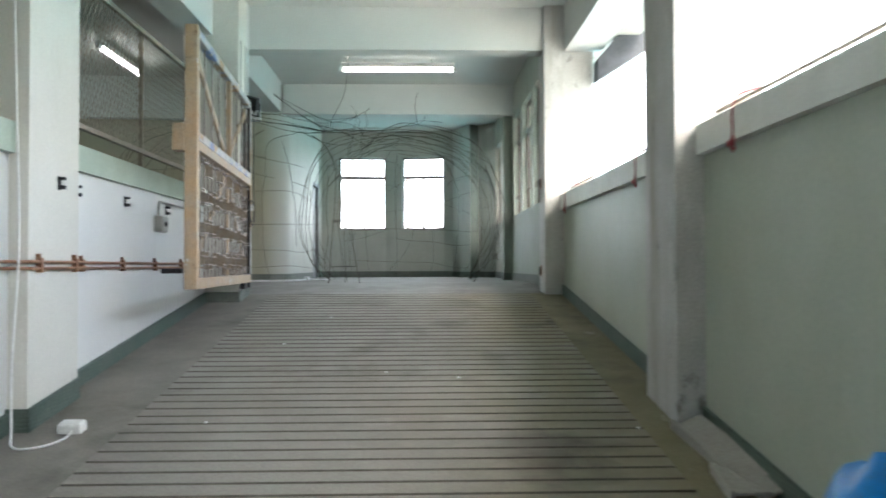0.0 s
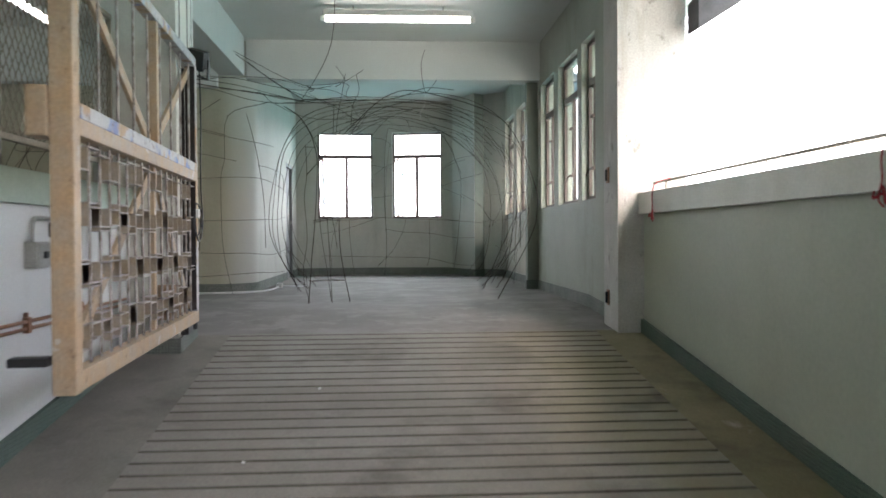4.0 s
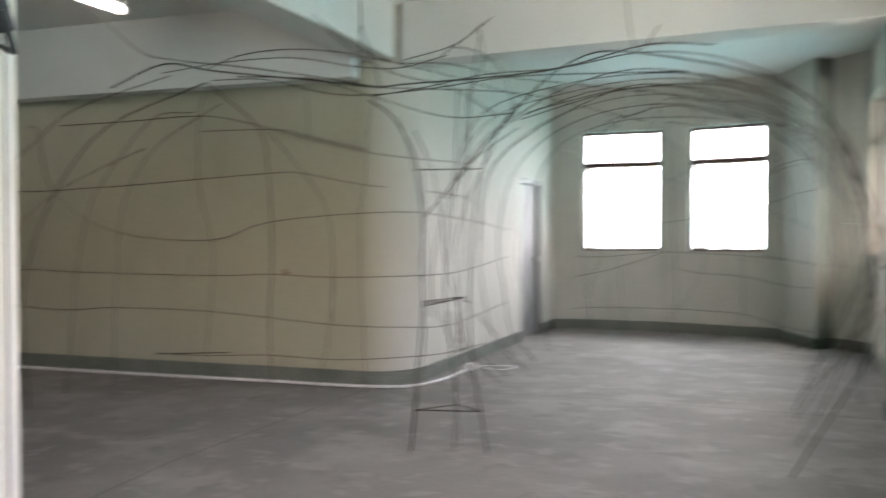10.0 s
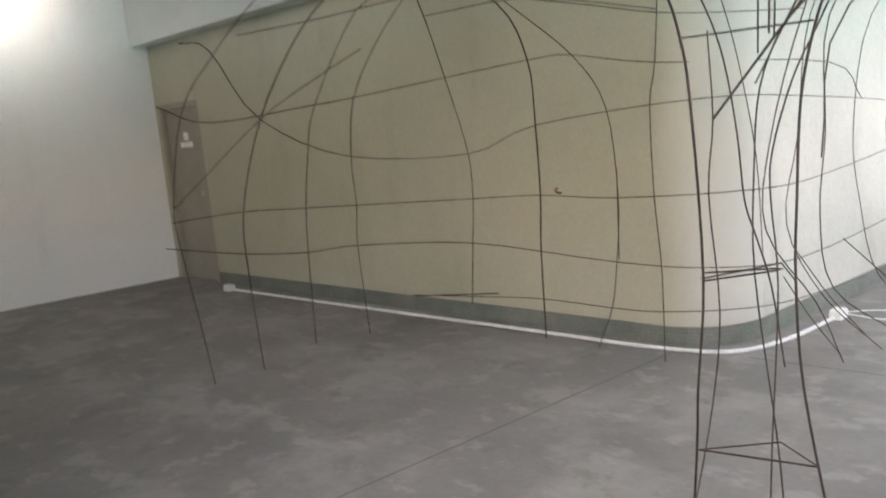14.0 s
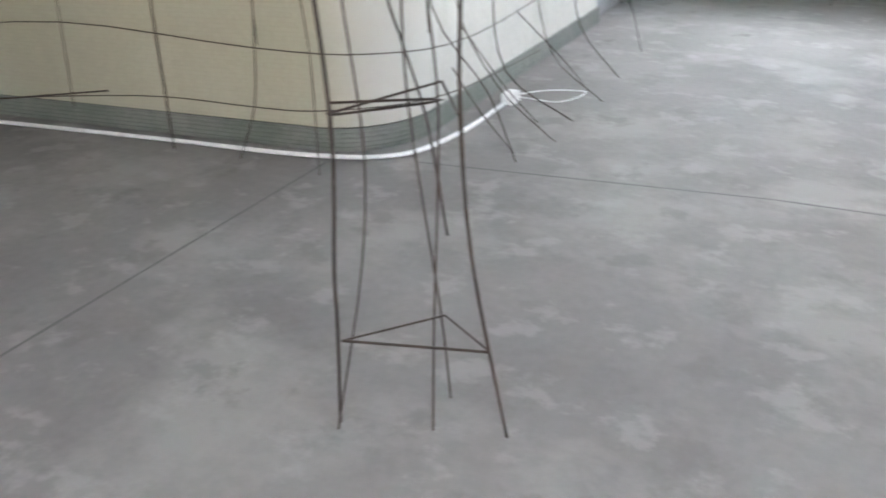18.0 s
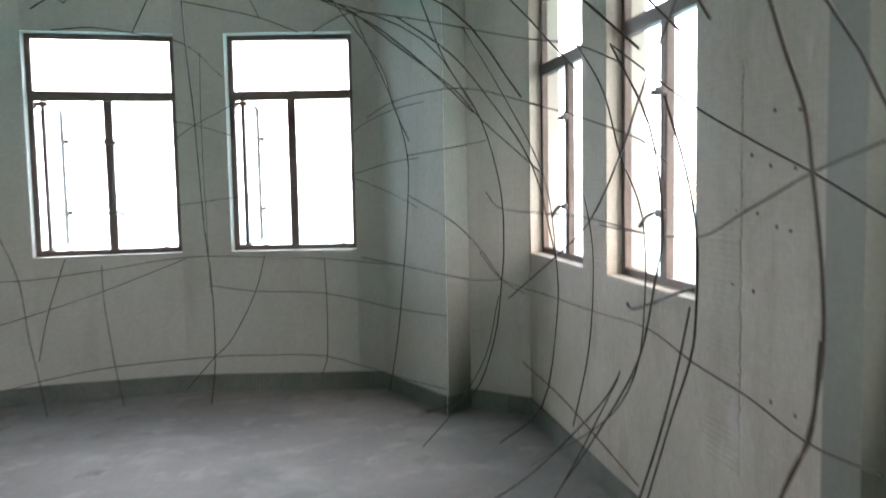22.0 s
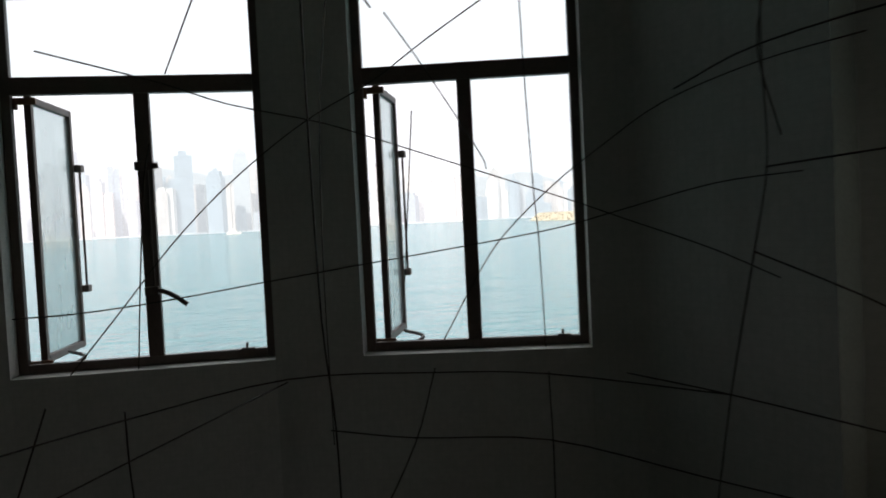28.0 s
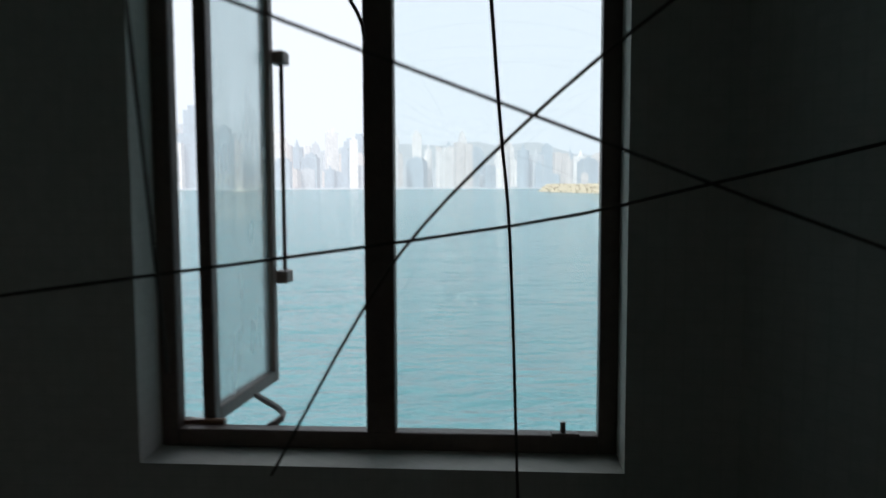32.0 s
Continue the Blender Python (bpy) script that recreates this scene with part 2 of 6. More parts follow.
M_FLOOR = mat("concrete_floor", (0.215, 0.205, 0.193), 0.8, second=(0.160, 0.153, 0.143), scale=0.9, amount=0.9, detail=9, spec=0.18, grain=24, grain_amount=0.05, bump=0.04)
layer(M_FLOOR, (0.265, 0.256, 0.240), 1.4, 0.5, 0.62, 0.7, (0.8, 1, 1), 12.0)
layer(M_FLOOR, (0.295, 0.286, 0.270), 4.5, 0.55, 0.62, 0.45, (0.8, 1, 1), 12.0)
layer(M_FLOOR, (0.159, 0.150, 0.139), 3.2, 0.57, 0.64, 0.6, detail=12.0)
layer(M_FLOOR, (0.103, 0.095, 0.086), 1.7, 0.66, 0.72, 0.7, detail=12.0)
M_RAMP = mat("ramp_concrete", (0.235, 0.222, 0.195), 0.75, second=(0.15, 0.138, 0.112), scale=1.0, amount=0.8, detail=9)
layer(M_RAMP, (0.085, 0.074, 0.056), 0.9, 0.55, 0.66, 0.7, detail=9.0)
layer(M_RAMP, (0.29, 0.28, 0.25), 4.0, 0.58, 0.72, 0.5, (0.4, 1, 1), 8.0)
spread(M_RAMP, (0.17, 0.148, 0.075), 0, 0.2, 2.2, 0.75, 1.6, 0.3, 0.6)
spread(M_RAMP, (0.055, 0.046, 0.034), 0, 0.6, 1.7, 0.85, 1.1, 0.56, 0.66)
# Groove floors get a darker tone than the ramp ribs.
M_GROOVE_FLOOR = mat("groove_floor_tone", (0.10, 0.09, 0.073), 0.9, second=(0.13, 0.118, 0.098), scale=3.0, amount=0.8)
M_EDGE = mat("ramp_edge_screed", (0.19, 0.178, 0.15), 0.8, second=(0.12, 0.112, 0.09), scale=2.0, amount=0.8, detail=9)
layer(M_EDGE, (0.08, 0.075, 0.06), 1.3, 0.54, 0.7, 0.8, detail=9.0)
M_EDGE2 = layer(mat("mossy_screed", (0.19, 0.17, 0.10), 0.85, second=(0.13, 0.115, 0.06), scale=1.8, amount=0.9, detail=9), (0.075, 0.062, 0.042), 1.2, 0.52, 0.66, 0.8, detail=9.0)
layer(M_EDGE2, (0.36, 0.35, 0.31), 2.3, 0.62, 0.7, 0.7, (1, 0.6, 1), 8.0)
M_SKIRT = mat("green_mosaic", (0.07, 0.112, 0.086), 0.55, second=(0.115, 0.135, 0.11), scale=3, amount=0.8)
M_SKIRT2 = mat("dusty_grey_mosaic", (0.125, 0.145, 0.12), 0.65, second=(0.20, 0.205, 0.18), scale=4, amount=0.9)
mosaic(M_SKIRT, 0.024, 0.62), mosaic(M_SKIRT2, 0.024, 0.62)
M_FRAME = mat("brown_steel_frame", (0.128, 0.09, 0.071), 0.5, second=(0.08, 0.058, 0.047), scale=9)
M_ROD = mat("dark_steel_rod", (0.05, 0.042, 0.035), 0.55, metal=0.6, second=(0.09, 0.05, 0.03), scale=14)
M_GATE = mat("peach_gate_paint", (0.41, 0.28, 0.16), 0.6, second=(0.35, 0.29, 0.22), scale=7, amount=0.9)
layer(M_GATE, (0.50, 0.48, 0.45), 5.0, 0.64, 0.68, 0.8, detail=9.0)
layer(M_GATE, (0.08, 0.20, 0.50), 6.0, 0.66, 0.69, 0.8, detail=8.0)
layer(M_GATE, (0.17, 0.105, 0.06), 12.0, 0.60, 0.67, 0.75, detail=8.0)
M_GATE2 = mat("flaked_gate_paint", (0.46, 0.45, 0.44), 0.65, second=(0.36, 0.35, 0.35), scale=6, amount=1.0, detail=9)
layer(M_GATE2, (0.41, 0.265, 0.135), 1.5, 0.50, 0.54, 0.9, detail=9.0)
layer(M_GATE2, (0.13, 0.20, 0.42), 2.6, 0.55, 0.60, 0.85, detail=10.0)
layer(M_GATE2, (0.12, 0.075, 0.05), 13.0, 0.58, 0.64, 0.8, detail=8.0)
M_TUBE = emit("tube_light", (1.0, 0.97, 0.9), 0.75)
M_SEA = layer(sea("sea_water"), (0.055, 0.155, 0.18), 0.5, 0.45, 0.62, 0.7, (0.5, 1, 1), 10.0)
M_MESH = mat("brown_grey_mesh_steel", (0.27, 0.235, 0.18), 0.6, metal=0.3, scale=8)
M_CONDUIT = mat("white_plastic", (0.75, 0.75, 0.73), 0.4, scale=8)


# ---- helpers ----
def box(bm, a, b, m=None):
    """A box between two corners."""
    vs = [bm.verts.new((x, y, z)) for z in (a[2], b[2]) for y in (a[1], b[1]) for x in (a[0], b[0])]
    for q in ((0, 2, 3, 1), (4, 5, 7, 6), (0, 1, 5, 4), (1, 3, 7, 5), (3, 2, 6, 7), (2, 0, 4, 6)):
        bm.faces.new([vs[i] for i in q])
    if m is not None:
        for v in vs:
            v.co = m @ v.co
    return vs


def mesh_of(name, bm, material):
    bmesh.ops.recalc_face_normals(bm, faces=bm.faces)
    me = bpy.data.meshes.new(name)
    bm.to_mesh(me)
    bm.free()
    me.materials.append(material)
    return me


def rounded(ob, degrees=60):
    """Smooth shading across edges that bend less than that."""
    ob.data.polygons.foreach_set("use_smooth", [True] * len(ob.data.polygons))
    ob.data.set_sharp_from_angle(angle=radians(degrees))
    return ob


def solid(name, bm, material, label="", category="", kind="structure", group=""):
    return tagged(new(name, mesh_of(name, bm, material)), label, category, group, kind)


def part(name, bm, material, parent, label=""):
    ob = new(name, mesh_of(name, bm, material))
    ob.parent = parent
    return tagged(ob, label)


def block(name, a, b, material, **k):
    bm = bmesh.new()
    box(bm, a, b)
    return solid(name, bm, material, **k)


def along(p0, p1, z=0.0):
    """A frame with x along the line from p0 to p1, y to its left."""
    d = math.atan2(p1[1] - p0[1], p1[0] - p0[0])
    return Matrix.Translation((p0[0], p0[1], z)) @ Matrix.Rotation(d, 4, 'Z')


def wall(name, p0, p1, z0, z1, thick, material, holes=(), **k):
    """A wall whose inner face runs from p0 to p1, its thickness to the left of that way; holes as (u0, u1, z0, z1)."""
    m = along(p0, p1)
    length = math.dist(p0, p1)
    bm = bmesh.new()
    u = 0.0
    for a, b, c, d in sorted(holes):
        box(bm, (u, 0, z0), (a, thick, z1), m)
        if c > z0:
            box(bm, (a, 0, z0), (b, thick, c), m)
        if d < z1:
            box(bm, (a, 0, d), (b, thick, z1), m)
        u = b
    box(bm, (u, 0, z0), (length, thick, z1), m)
    return solid(name, bm, material, **k)


# ---- large structure ----
RAMP_TOP, CREST, SLOPE, GROOVE, LEVEL = 11.07, -0.088, 0.133, 0.153, 12.5
CEIL = 3.45


def ramp_z(y):
    """Height of the ground along the walk: the ramp, its crest, and the room's floor, which falls a little towards the crest."""
    if y < RAMP_TOP:
        return CREST + (y - RAMP_TOP) * SLOPE
    return CREST * max(0.0, (LEVEL - y) / (LEVEL - RAMP_TOP))


prof = [(-2.0, 0)]
y = RAMP_TOP
lines = []
while y > -1.9:
    lines.append(y)
    y -= GROOVE
for y in reversed(lines):
    prof += [(y - 0.014, 0), (y - 0.01, -0.02), (y + 0.01, -0.02), (y + 0.014, 0)]
prof.append((RAMP_TOP + 0.06, 0))
for name, xa, xb, deep in (("ramp", -1.13, 2.03, True), ("ramp_edge_left", -1.85, -1.13, False), ("ramp_edge_right", 2.03, 2.5, False)):
    bm = bmesh.new()
    pts = prof if deep else [(-2.0, 0), (RAMP_TOP, 0), (RAMP_TOP + 0.06, 0)]
    prev = None
    for y, d in pts:
        z = ramp_z(y) + d
        row = (bm.verts.new((xa, y, z)), bm.verts.new((xb, y, z)))
        if prev:
            bm.faces.new((prev[0], prev[1], row[1], row[0]))
        prev = row
    if deep:
        bm.faces.new([bm.verts.new((x, y, ramp_z(y) - 0.028)) for x, y in ((xa - 0.1, -2), (xb + 0.1, -2), (xb + 0.1, RAMP_TOP), (xa - 0.1, RAMP_TOP))])
        ramp = solid(name, bm, M_RAMP, "worn grey concrete ramp with cross grooves", "ramp")
        ramp.data.materials.append(M_GROOVE_FLOOR)
        for p in ramp.data.polygons:
            if p.center.z < ramp_z(p.center.y) - 0.007:
                p.material_index = 1
    else:
        solid(name, bm, M_EDGE2 if "right" in name else M_EDGE, "mossy yellowish screed strip beside the ramp" if "right" in name else "smooth grey screed strip beside the ramp", "ramp edge")
bm = bmesh.new()
for xa, xb, ya in ((-9.2, 3.2, RAMP_TOP + 0.06),):
    vs = []
    for x in (xa, xb):
        vs.append([bm.verts.new((x, y, z)) for y, z in ((ya, -0.3), (ya, ramp_z(ya)), (LEVEL + 0.01, 0.0), (21.2, 0.0), (21.2, -0.3))])
    bm.faces.new(vs[0]), bm.faces.new(vs[1])
    for i in range(5):
        j = (i + 1) % 5
        bm.faces.new((vs[0][i], vs[0][j], vs[1][j], vs[1][i]))
solid("floor", bm, M_FLOOR, "bare grey concrete floor with scuffs and stains", "floor")
block("floor_side_room", (-9.2, -2.0, -0.25), (-2.05, RAMP_TOP + 0.06, CREST), M_FLOOR, label="bare grey concrete floor", category="floor")

# corridor sides
block("wall_ramp_left", (-2.05, -2.0, -2.4), (-1.80, 10.56, 0.94), M_WHITE, label="pale painted low wall beside the ramp", category="wall")
block("wall_ramp_right", (2.43, -2.0, -2.4), (2.75, 11.0, 0.93), M_PONY, label="pale green low wall beside the ramp", category="wall")
block("ledge_left", (-2.08, -2.0, 0.942), (-1.76, 10.56, 1.13), M_LEDGE2, label="pale green concrete ledge on the low wall", category="ledge")
block("ledge_right", (2.38, -2.0, 0.932), (2.80, 11.0, 1.11), M_LEDGE, label="pale concrete window ledge", category="ledge")
for i, y in enumerate((1.3, 6.2)):
    block("column_right_%d" % (i + 1), (2.25, y, ramp_z(y) - 0.3), (2.8, y + 0.65, CEIL), M_COL, label="stained concrete column", category="column")
    block("column_left_%d" % (i + 1), (-2.06, y, ramp_z(y) - 0.3), (-1.68, y + 0.7, CEIL), M_CREAM, label="white tiled column", category="column")
block("pier_right", (2.2, 11.0, -0.2), (2.8, 11.45, CEIL), M_COL, label="stained concrete pier", category="column")
block("pier_left", (-2.05, 10.56, -0.3), (-1.42, 11.09, CEIL), M_CREAM, label="white painted pier", category="column")
block("beam_right", (2.45, -2.0, 2.88), (2.9, 11.0, CEIL), M_CEIL, label="white painted beam", category="beam")
block("beam_left", (-2.05, -2.0, 2.93), (-1.72, 15.1, CEIL), M_CEIL, label="white painted beam", category="beam")
for i, y in enumerate((1.4, 6.3, 11.1, 15.25)):
    block("beam_cross_%d" % (i + 1), (-1.72, y, 2.92), (2.45, y + 0.3, CEIL), M_CEIL, label="white painted beam", category="beam")
block("ceiling", (-9.2, -2.3, CEIL), (3.2, 21.2, CEIL + 0.2), M_CEIL, label="pale green painted ceiling", category="ceiling")
block("wall_south", (-9.2, -2.3, -2.4), (3.2, -2.0, CEIL), M_WHITE, label="plain painted wall", category="wall")

# room
SILL, HEAD = 1.13, 2.84
wall("wall_east_room", (2.32, 11.45), (2.32, 15.4), -0.2, CEIL, -0.2, M_GREEN, [(0.77, 1.35, SILL, HEAD), (1.55, 2.57, SILL, HEAD), (2.85, 3.73, SILL, HEAD)], label="green mosaic wall with steel windows, darkened for shade", category="wall")
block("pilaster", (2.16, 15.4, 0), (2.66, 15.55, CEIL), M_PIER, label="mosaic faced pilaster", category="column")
wall("wall_east_bay", (2.36, 15.55), (2.36, 18.99), 0, CEIL, -0.21, M_EASTBAY, [(1.08, 2.02, 1.15, 2.88), (2.38, 3.42, 1.15, 2.88)], label="cream mosaic wall with two steel windows", category="wall")
wall("wall_corner_bay", (2.357, 18.985), (2.0, 19.333), 0, CEIL, -0.3, M_WALL, label="curved mosaic wall", category="wall")
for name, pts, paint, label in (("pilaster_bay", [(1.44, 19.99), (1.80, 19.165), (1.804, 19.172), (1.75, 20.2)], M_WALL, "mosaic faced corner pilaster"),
                                ("pilaster_bay_edge", [(1.805, 19.17), (2.08, 19.40), (2.3, 19.8), (1.752, 20.2)], M_STRIP, "edge of the corner pilaster, darkened for shade")):
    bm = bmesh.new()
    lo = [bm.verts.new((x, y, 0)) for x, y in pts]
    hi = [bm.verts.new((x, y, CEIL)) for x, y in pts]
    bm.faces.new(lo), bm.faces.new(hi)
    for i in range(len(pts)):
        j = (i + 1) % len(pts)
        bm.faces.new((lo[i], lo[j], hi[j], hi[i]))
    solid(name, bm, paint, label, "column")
BOW = [(1.44, 19.99), (1.235, 20.055), (0.25, 20.22), (-0.135, 20.27), (-1.22, 20.19), (-1.66, 20.08)]
for i in range(5):
    p, q = BOW[i], BOW[i + 1]
    n = math.dist(p, q)
    wall("wall_bow_%d" % (i + 1), p, q, 0, CEIL, -0.18, M_WALL, [(0.001, n - 0.001, SILL, HEAD)] if i in (1, 3) else [], label="cream mosaic end wall", category="wall")
wall("wall_west_bay", (-1.64, 15.62), (-1.64, 20.2), 0, CEIL, 0.3, M_WALL, [(2.95, 3.85, 0, 2.1)], label="cream mosaic wall with a grey door", category="wall")
bm = bmesh.new()
arc = [(-2.14 + 0.5 * math.cos(a), 15.62 - 0.5 * math.sin(a)) for a in [radians(9 * i) for i in range(11)]] + [(-2.14, 15.62)]
lo = [bm.verts.new((x, y, 0)) for x, y in arc]
hi = [bm.verts.new((x, y, CEIL)) for x, y in arc]
bm.faces.new(lo), bm.faces.new(hi)
for i in range(len(arc)):
    j = (i + 1) % len(arc)
    bm.faces.new((lo[i], lo[j], hi[j], hi[i]))
# Corner shading put into the colour: dim wall tone blends to bright.
M_CORNER = mosaic(mat("shade_blend_mosaic", (0.41, 0.39, 0.29), 0.6, second=(0.345, 0.325, 0.235), scale=0.9, amount=0.6, grain=35, grain_amount=0.04, bump=0.05), 0.024, 0.93)
spread(M_CORNER, (0.47, 0.462, 0.41), 0, -2.12, -1.68, 1.0, 1.0, -1.0, 0.0)
rounded(solid("wall_round_corner", bm, M_CORNER, "rounded mosaic wall corner", "wall"), 30)
wall("wall_north_room", (-8.6, 14.5), (-2.14, 15.12), 0, CEIL, 0.3, M_WARM_DIM, [(0.08, 0.98, 0, 2.08)], label="mosaic wall toned down for dim warm light, with a grey door", category="wall")
block("wall_west", (-9.0, -2.0, 0), (-8.6, 14.5, CEIL), M_WHITE, label="plain white painted wall", category="wall")



# ---- more materials ----
def glass(name, tint, gloss=0.08, rough=0.02):
    m = bpy.data.materials.new(name)
    m.use_nodes = True
    nt = m.node_tree
    nt.nodes.remove(nt.nodes["Principled BSDF"])
    t, g, mix = nt.nodes.new("ShaderNodeBsdfTransparent"), nt.nodes.new("ShaderNodeBsdfGlossy"), nt.nodes.new("ShaderNodeMixShader")
    t.inputs[0].default_value = (*tint, 1)
    g.inputs["Roughness"].default_value = rough
    lw, pw, sc = nt.nodes.new("ShaderNodeLayerWeight"), nt.nodes.new("ShaderNodeMath"), nt.nodes.new("ShaderNodeMapRange")
    pw.operation = 'POWER'
    pw.inputs[1].default_value = 4.0
    sc.inputs["To Min"].default_value, sc.inputs["To Max"].default_value = 0.04, 0.7
    nt.links.new(lw.outputs["Facing"], pw.inputs[0])
    nt.links.new(pw.outputs[0], sc.inputs["Value"])
    nt.links.new(sc.outputs[0], mix.inputs[0])
    nt.links.new(t.outputs[0], mix.inputs[1]), nt.links.new(g.outputs[0], mix.inputs[2])
    nt.links.new(mix.outputs[0], nt.nodes["Material Output"].inputs[0])
    return m


def dusty(name):
    """Old window glass with a film of dust that scatters some of the light."""
    m = glass(name, (0.86, 0.92, 0.92), rough=0.1)
    nt = m.node_tree
    out = nt.nodes["Material Output"]
    mix = nt.nodes.new("ShaderNodeMixShader")
    d = nt.nodes.new("ShaderNodeBsdfTranslucent")
    d.inputs[0].default_value = (0.8, 0.86, 0.86, 1)
    n = nt.nodes.new("ShaderNodeTexNoise")
    n.inputs["Scale"].default_value = 5
    r = nt.nodes.new("ShaderNodeMapRange")
    r.inputs["To Min"].default_value, r.inputs["To Max"].default_value = 0.12, 0.34
    nt.links.new(n.outputs["Fac"], r.inputs["Value"])
    nt.links.new(r.outputs[0], mix.inputs[0])
    nt.links.new(out.inputs[0].links[0].from_socket, mix.inputs[1])
    nt.links.new(d.outputs[0], mix.inputs[2])
    nt.links.new(mix.outputs[0], out.inputs[0])
    return m


M_GLASS = glass("clear_window_glass", (0.95, 0.98, 0.98))
M_DUSTY = dusty("dusty_window_glass")
M_BLACK = mat("black_plastic", (0.012, 0.012, 0.013), 0.45, scale=20)
M_GREYBOX = mat("grey_switch_box", (0.34, 0.34, 0.31), 0.5, scale=12)
M_PIPE = mat("brown_painted_pipe", (0.22, 0.10, 0.05), 0.45, second=(0.30, 0.20, 0.12), scale=10)
M_RUSTY = mat("dark_rusted_steel", (0.012, 0.010, 0.009), 0.8, second=(0.03, 0.02, 0.014), scale=11, amount=0.8)
M_WOOD = mat("rough_brown_wood", (0.23, 0.15, 0.09), 0.85, second=(0.12, 0.085, 0.055), scale=9, amount=0.9, detail=9)
M_PLATE = mat("brown_gate_plate", (0.26, 0.20, 0.13), 0.7, second=(0.30, 0.27, 0.24), scale=12, amount=0.8)
M_BAR = mat("worn_steel_bar", (0.42, 0.39, 0.36), 0.6, metal=0.1, second=(0.12, 0.075, 0.045), scale=18, amount=1.0)
M_DOOR = mat("grey_door_paint", (0.28, 0.255, 0.205), 0.5, second=(0.22, 0.20, 0.16), scale=3)
M_DOOR2 = mat("blue_grey_door_paint", (0.20, 0.205, 0.20), 0.5, scale=3)
M_RED = mat("red_cord", (0.32, 0.022, 0.03), 0.7, scale=20)
M_BLUE = mat("blue_plastic", (0.005, 0.21, 0.62), 0.35, scale=5)
M_CARD = mat("grey_board", (0.36, 0.34, 0.30), 0.8, second=(0.28, 0.26, 0.22), scale=5)
M_GOLD = mat("cream_fan_metal", (0.45, 0.40, 0.24), 0.35, metal=0.5, scale=10)
M_BLADE = mat("brown_fan_blade", (0.17, 0.15, 0.12), 0.5, scale=10)
M_SIGN = mat("white_paper", (0.8, 0.8, 0.78), 0.7, scale=10)
M_JOINT = mat("dark_floor_joint", (0.11, 0.105, 0.10), 0.8, scale=8)
M_GROOVE = layer(mat("dirty_groove", (0.12, 0.105, 0.095), 0.85, second=(0.06, 0.052, 0.048), scale=9, amount=0.9), (0.42, 0.41, 0.38), 6.0, 0.58, 0.66, 0.7, (1, 1, 0.5))
M_HINGE = mat("rusty_hinge_steel", (0.085, 0.045, 0.03), 0.8, second=(0.16, 0.08, 0.05), scale=18, amount=0.8)
M_ROCK = mat("pale_breakwater_rock", (0.46, 0.42, 0.34), 0.9, second=(0.30, 0.27, 0.22), scale=0.5, amount=0.9, grain=3, grain_amount=0.3)
# Bracket concrete kept near black, its shade put into the colour.
M_HOOD = mat("shaded_bracket_concrete", (0.075, 0.078, 0.085), 0.85, second=(0.045, 0.047, 0.05), scale=6, amount=0.9, detail=9)
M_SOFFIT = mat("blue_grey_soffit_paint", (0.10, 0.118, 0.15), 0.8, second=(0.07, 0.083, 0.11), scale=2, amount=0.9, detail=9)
M_BOUNCE = mat("bounce_concrete", (0.24, 0.233, 0.215), 0.85, second=(0.18, 0.175, 0.16), scale=0.3, grain=4)
M_SAND = mat("breakwater_top", (0.48, 0.43, 0.33), 0.9, scale=0.1, grain=2)
M_TOWER = [mat("tower_" + n, c, 0.7, scale=0.05, grain=0.25, grain_amount=0.25) for n, c in (("pale", (0.62, 0.60, 0.58)), ("grey", (0.36, 0.39, 0.42)), ("blue", (0.20, 0.27, 0.33)), ("pink", (0.46, 0.41, 0.38)))]
# Woods colour greyed towards the distant haze.
M_HILL = mat("hill_woods", (0.075, 0.095, 0.095), 0.95, scale=0.01, grain=0.1)


# Glowing, partly see-through material that imitates distance haze.
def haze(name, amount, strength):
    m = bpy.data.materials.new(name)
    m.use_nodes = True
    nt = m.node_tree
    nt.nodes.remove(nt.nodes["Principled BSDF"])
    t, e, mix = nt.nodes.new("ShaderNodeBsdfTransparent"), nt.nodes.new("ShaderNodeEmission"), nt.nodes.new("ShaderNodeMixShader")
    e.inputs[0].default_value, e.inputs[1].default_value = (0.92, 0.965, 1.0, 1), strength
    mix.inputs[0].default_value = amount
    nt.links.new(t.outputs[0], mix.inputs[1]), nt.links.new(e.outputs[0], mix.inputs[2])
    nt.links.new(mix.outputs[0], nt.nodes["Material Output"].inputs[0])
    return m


# ---- shape helpers ----
def smooth_line(points, step=4):
    """Catmull-Rom points through the given ones."""
    ps = [Vector(p) for p in points]
    if len(ps) < 3:
        return ps
    ps = [ps[0] * 2 - ps[1]] + ps + [ps[-1] * 2 - ps[-2]]
    out = []
    for a, b, c, d in zip(ps, ps[1:], ps[2:], ps[3:]):
        for k in range(step):
            t = k / step
            out.append(0.5 * (2 * b + (c - a) * t + (2 * a - 5 * b + 4 * c - d) * t * t + (3 * b - a - 3 * c + d) * t ** 3))
    return out + [ps[-2]]


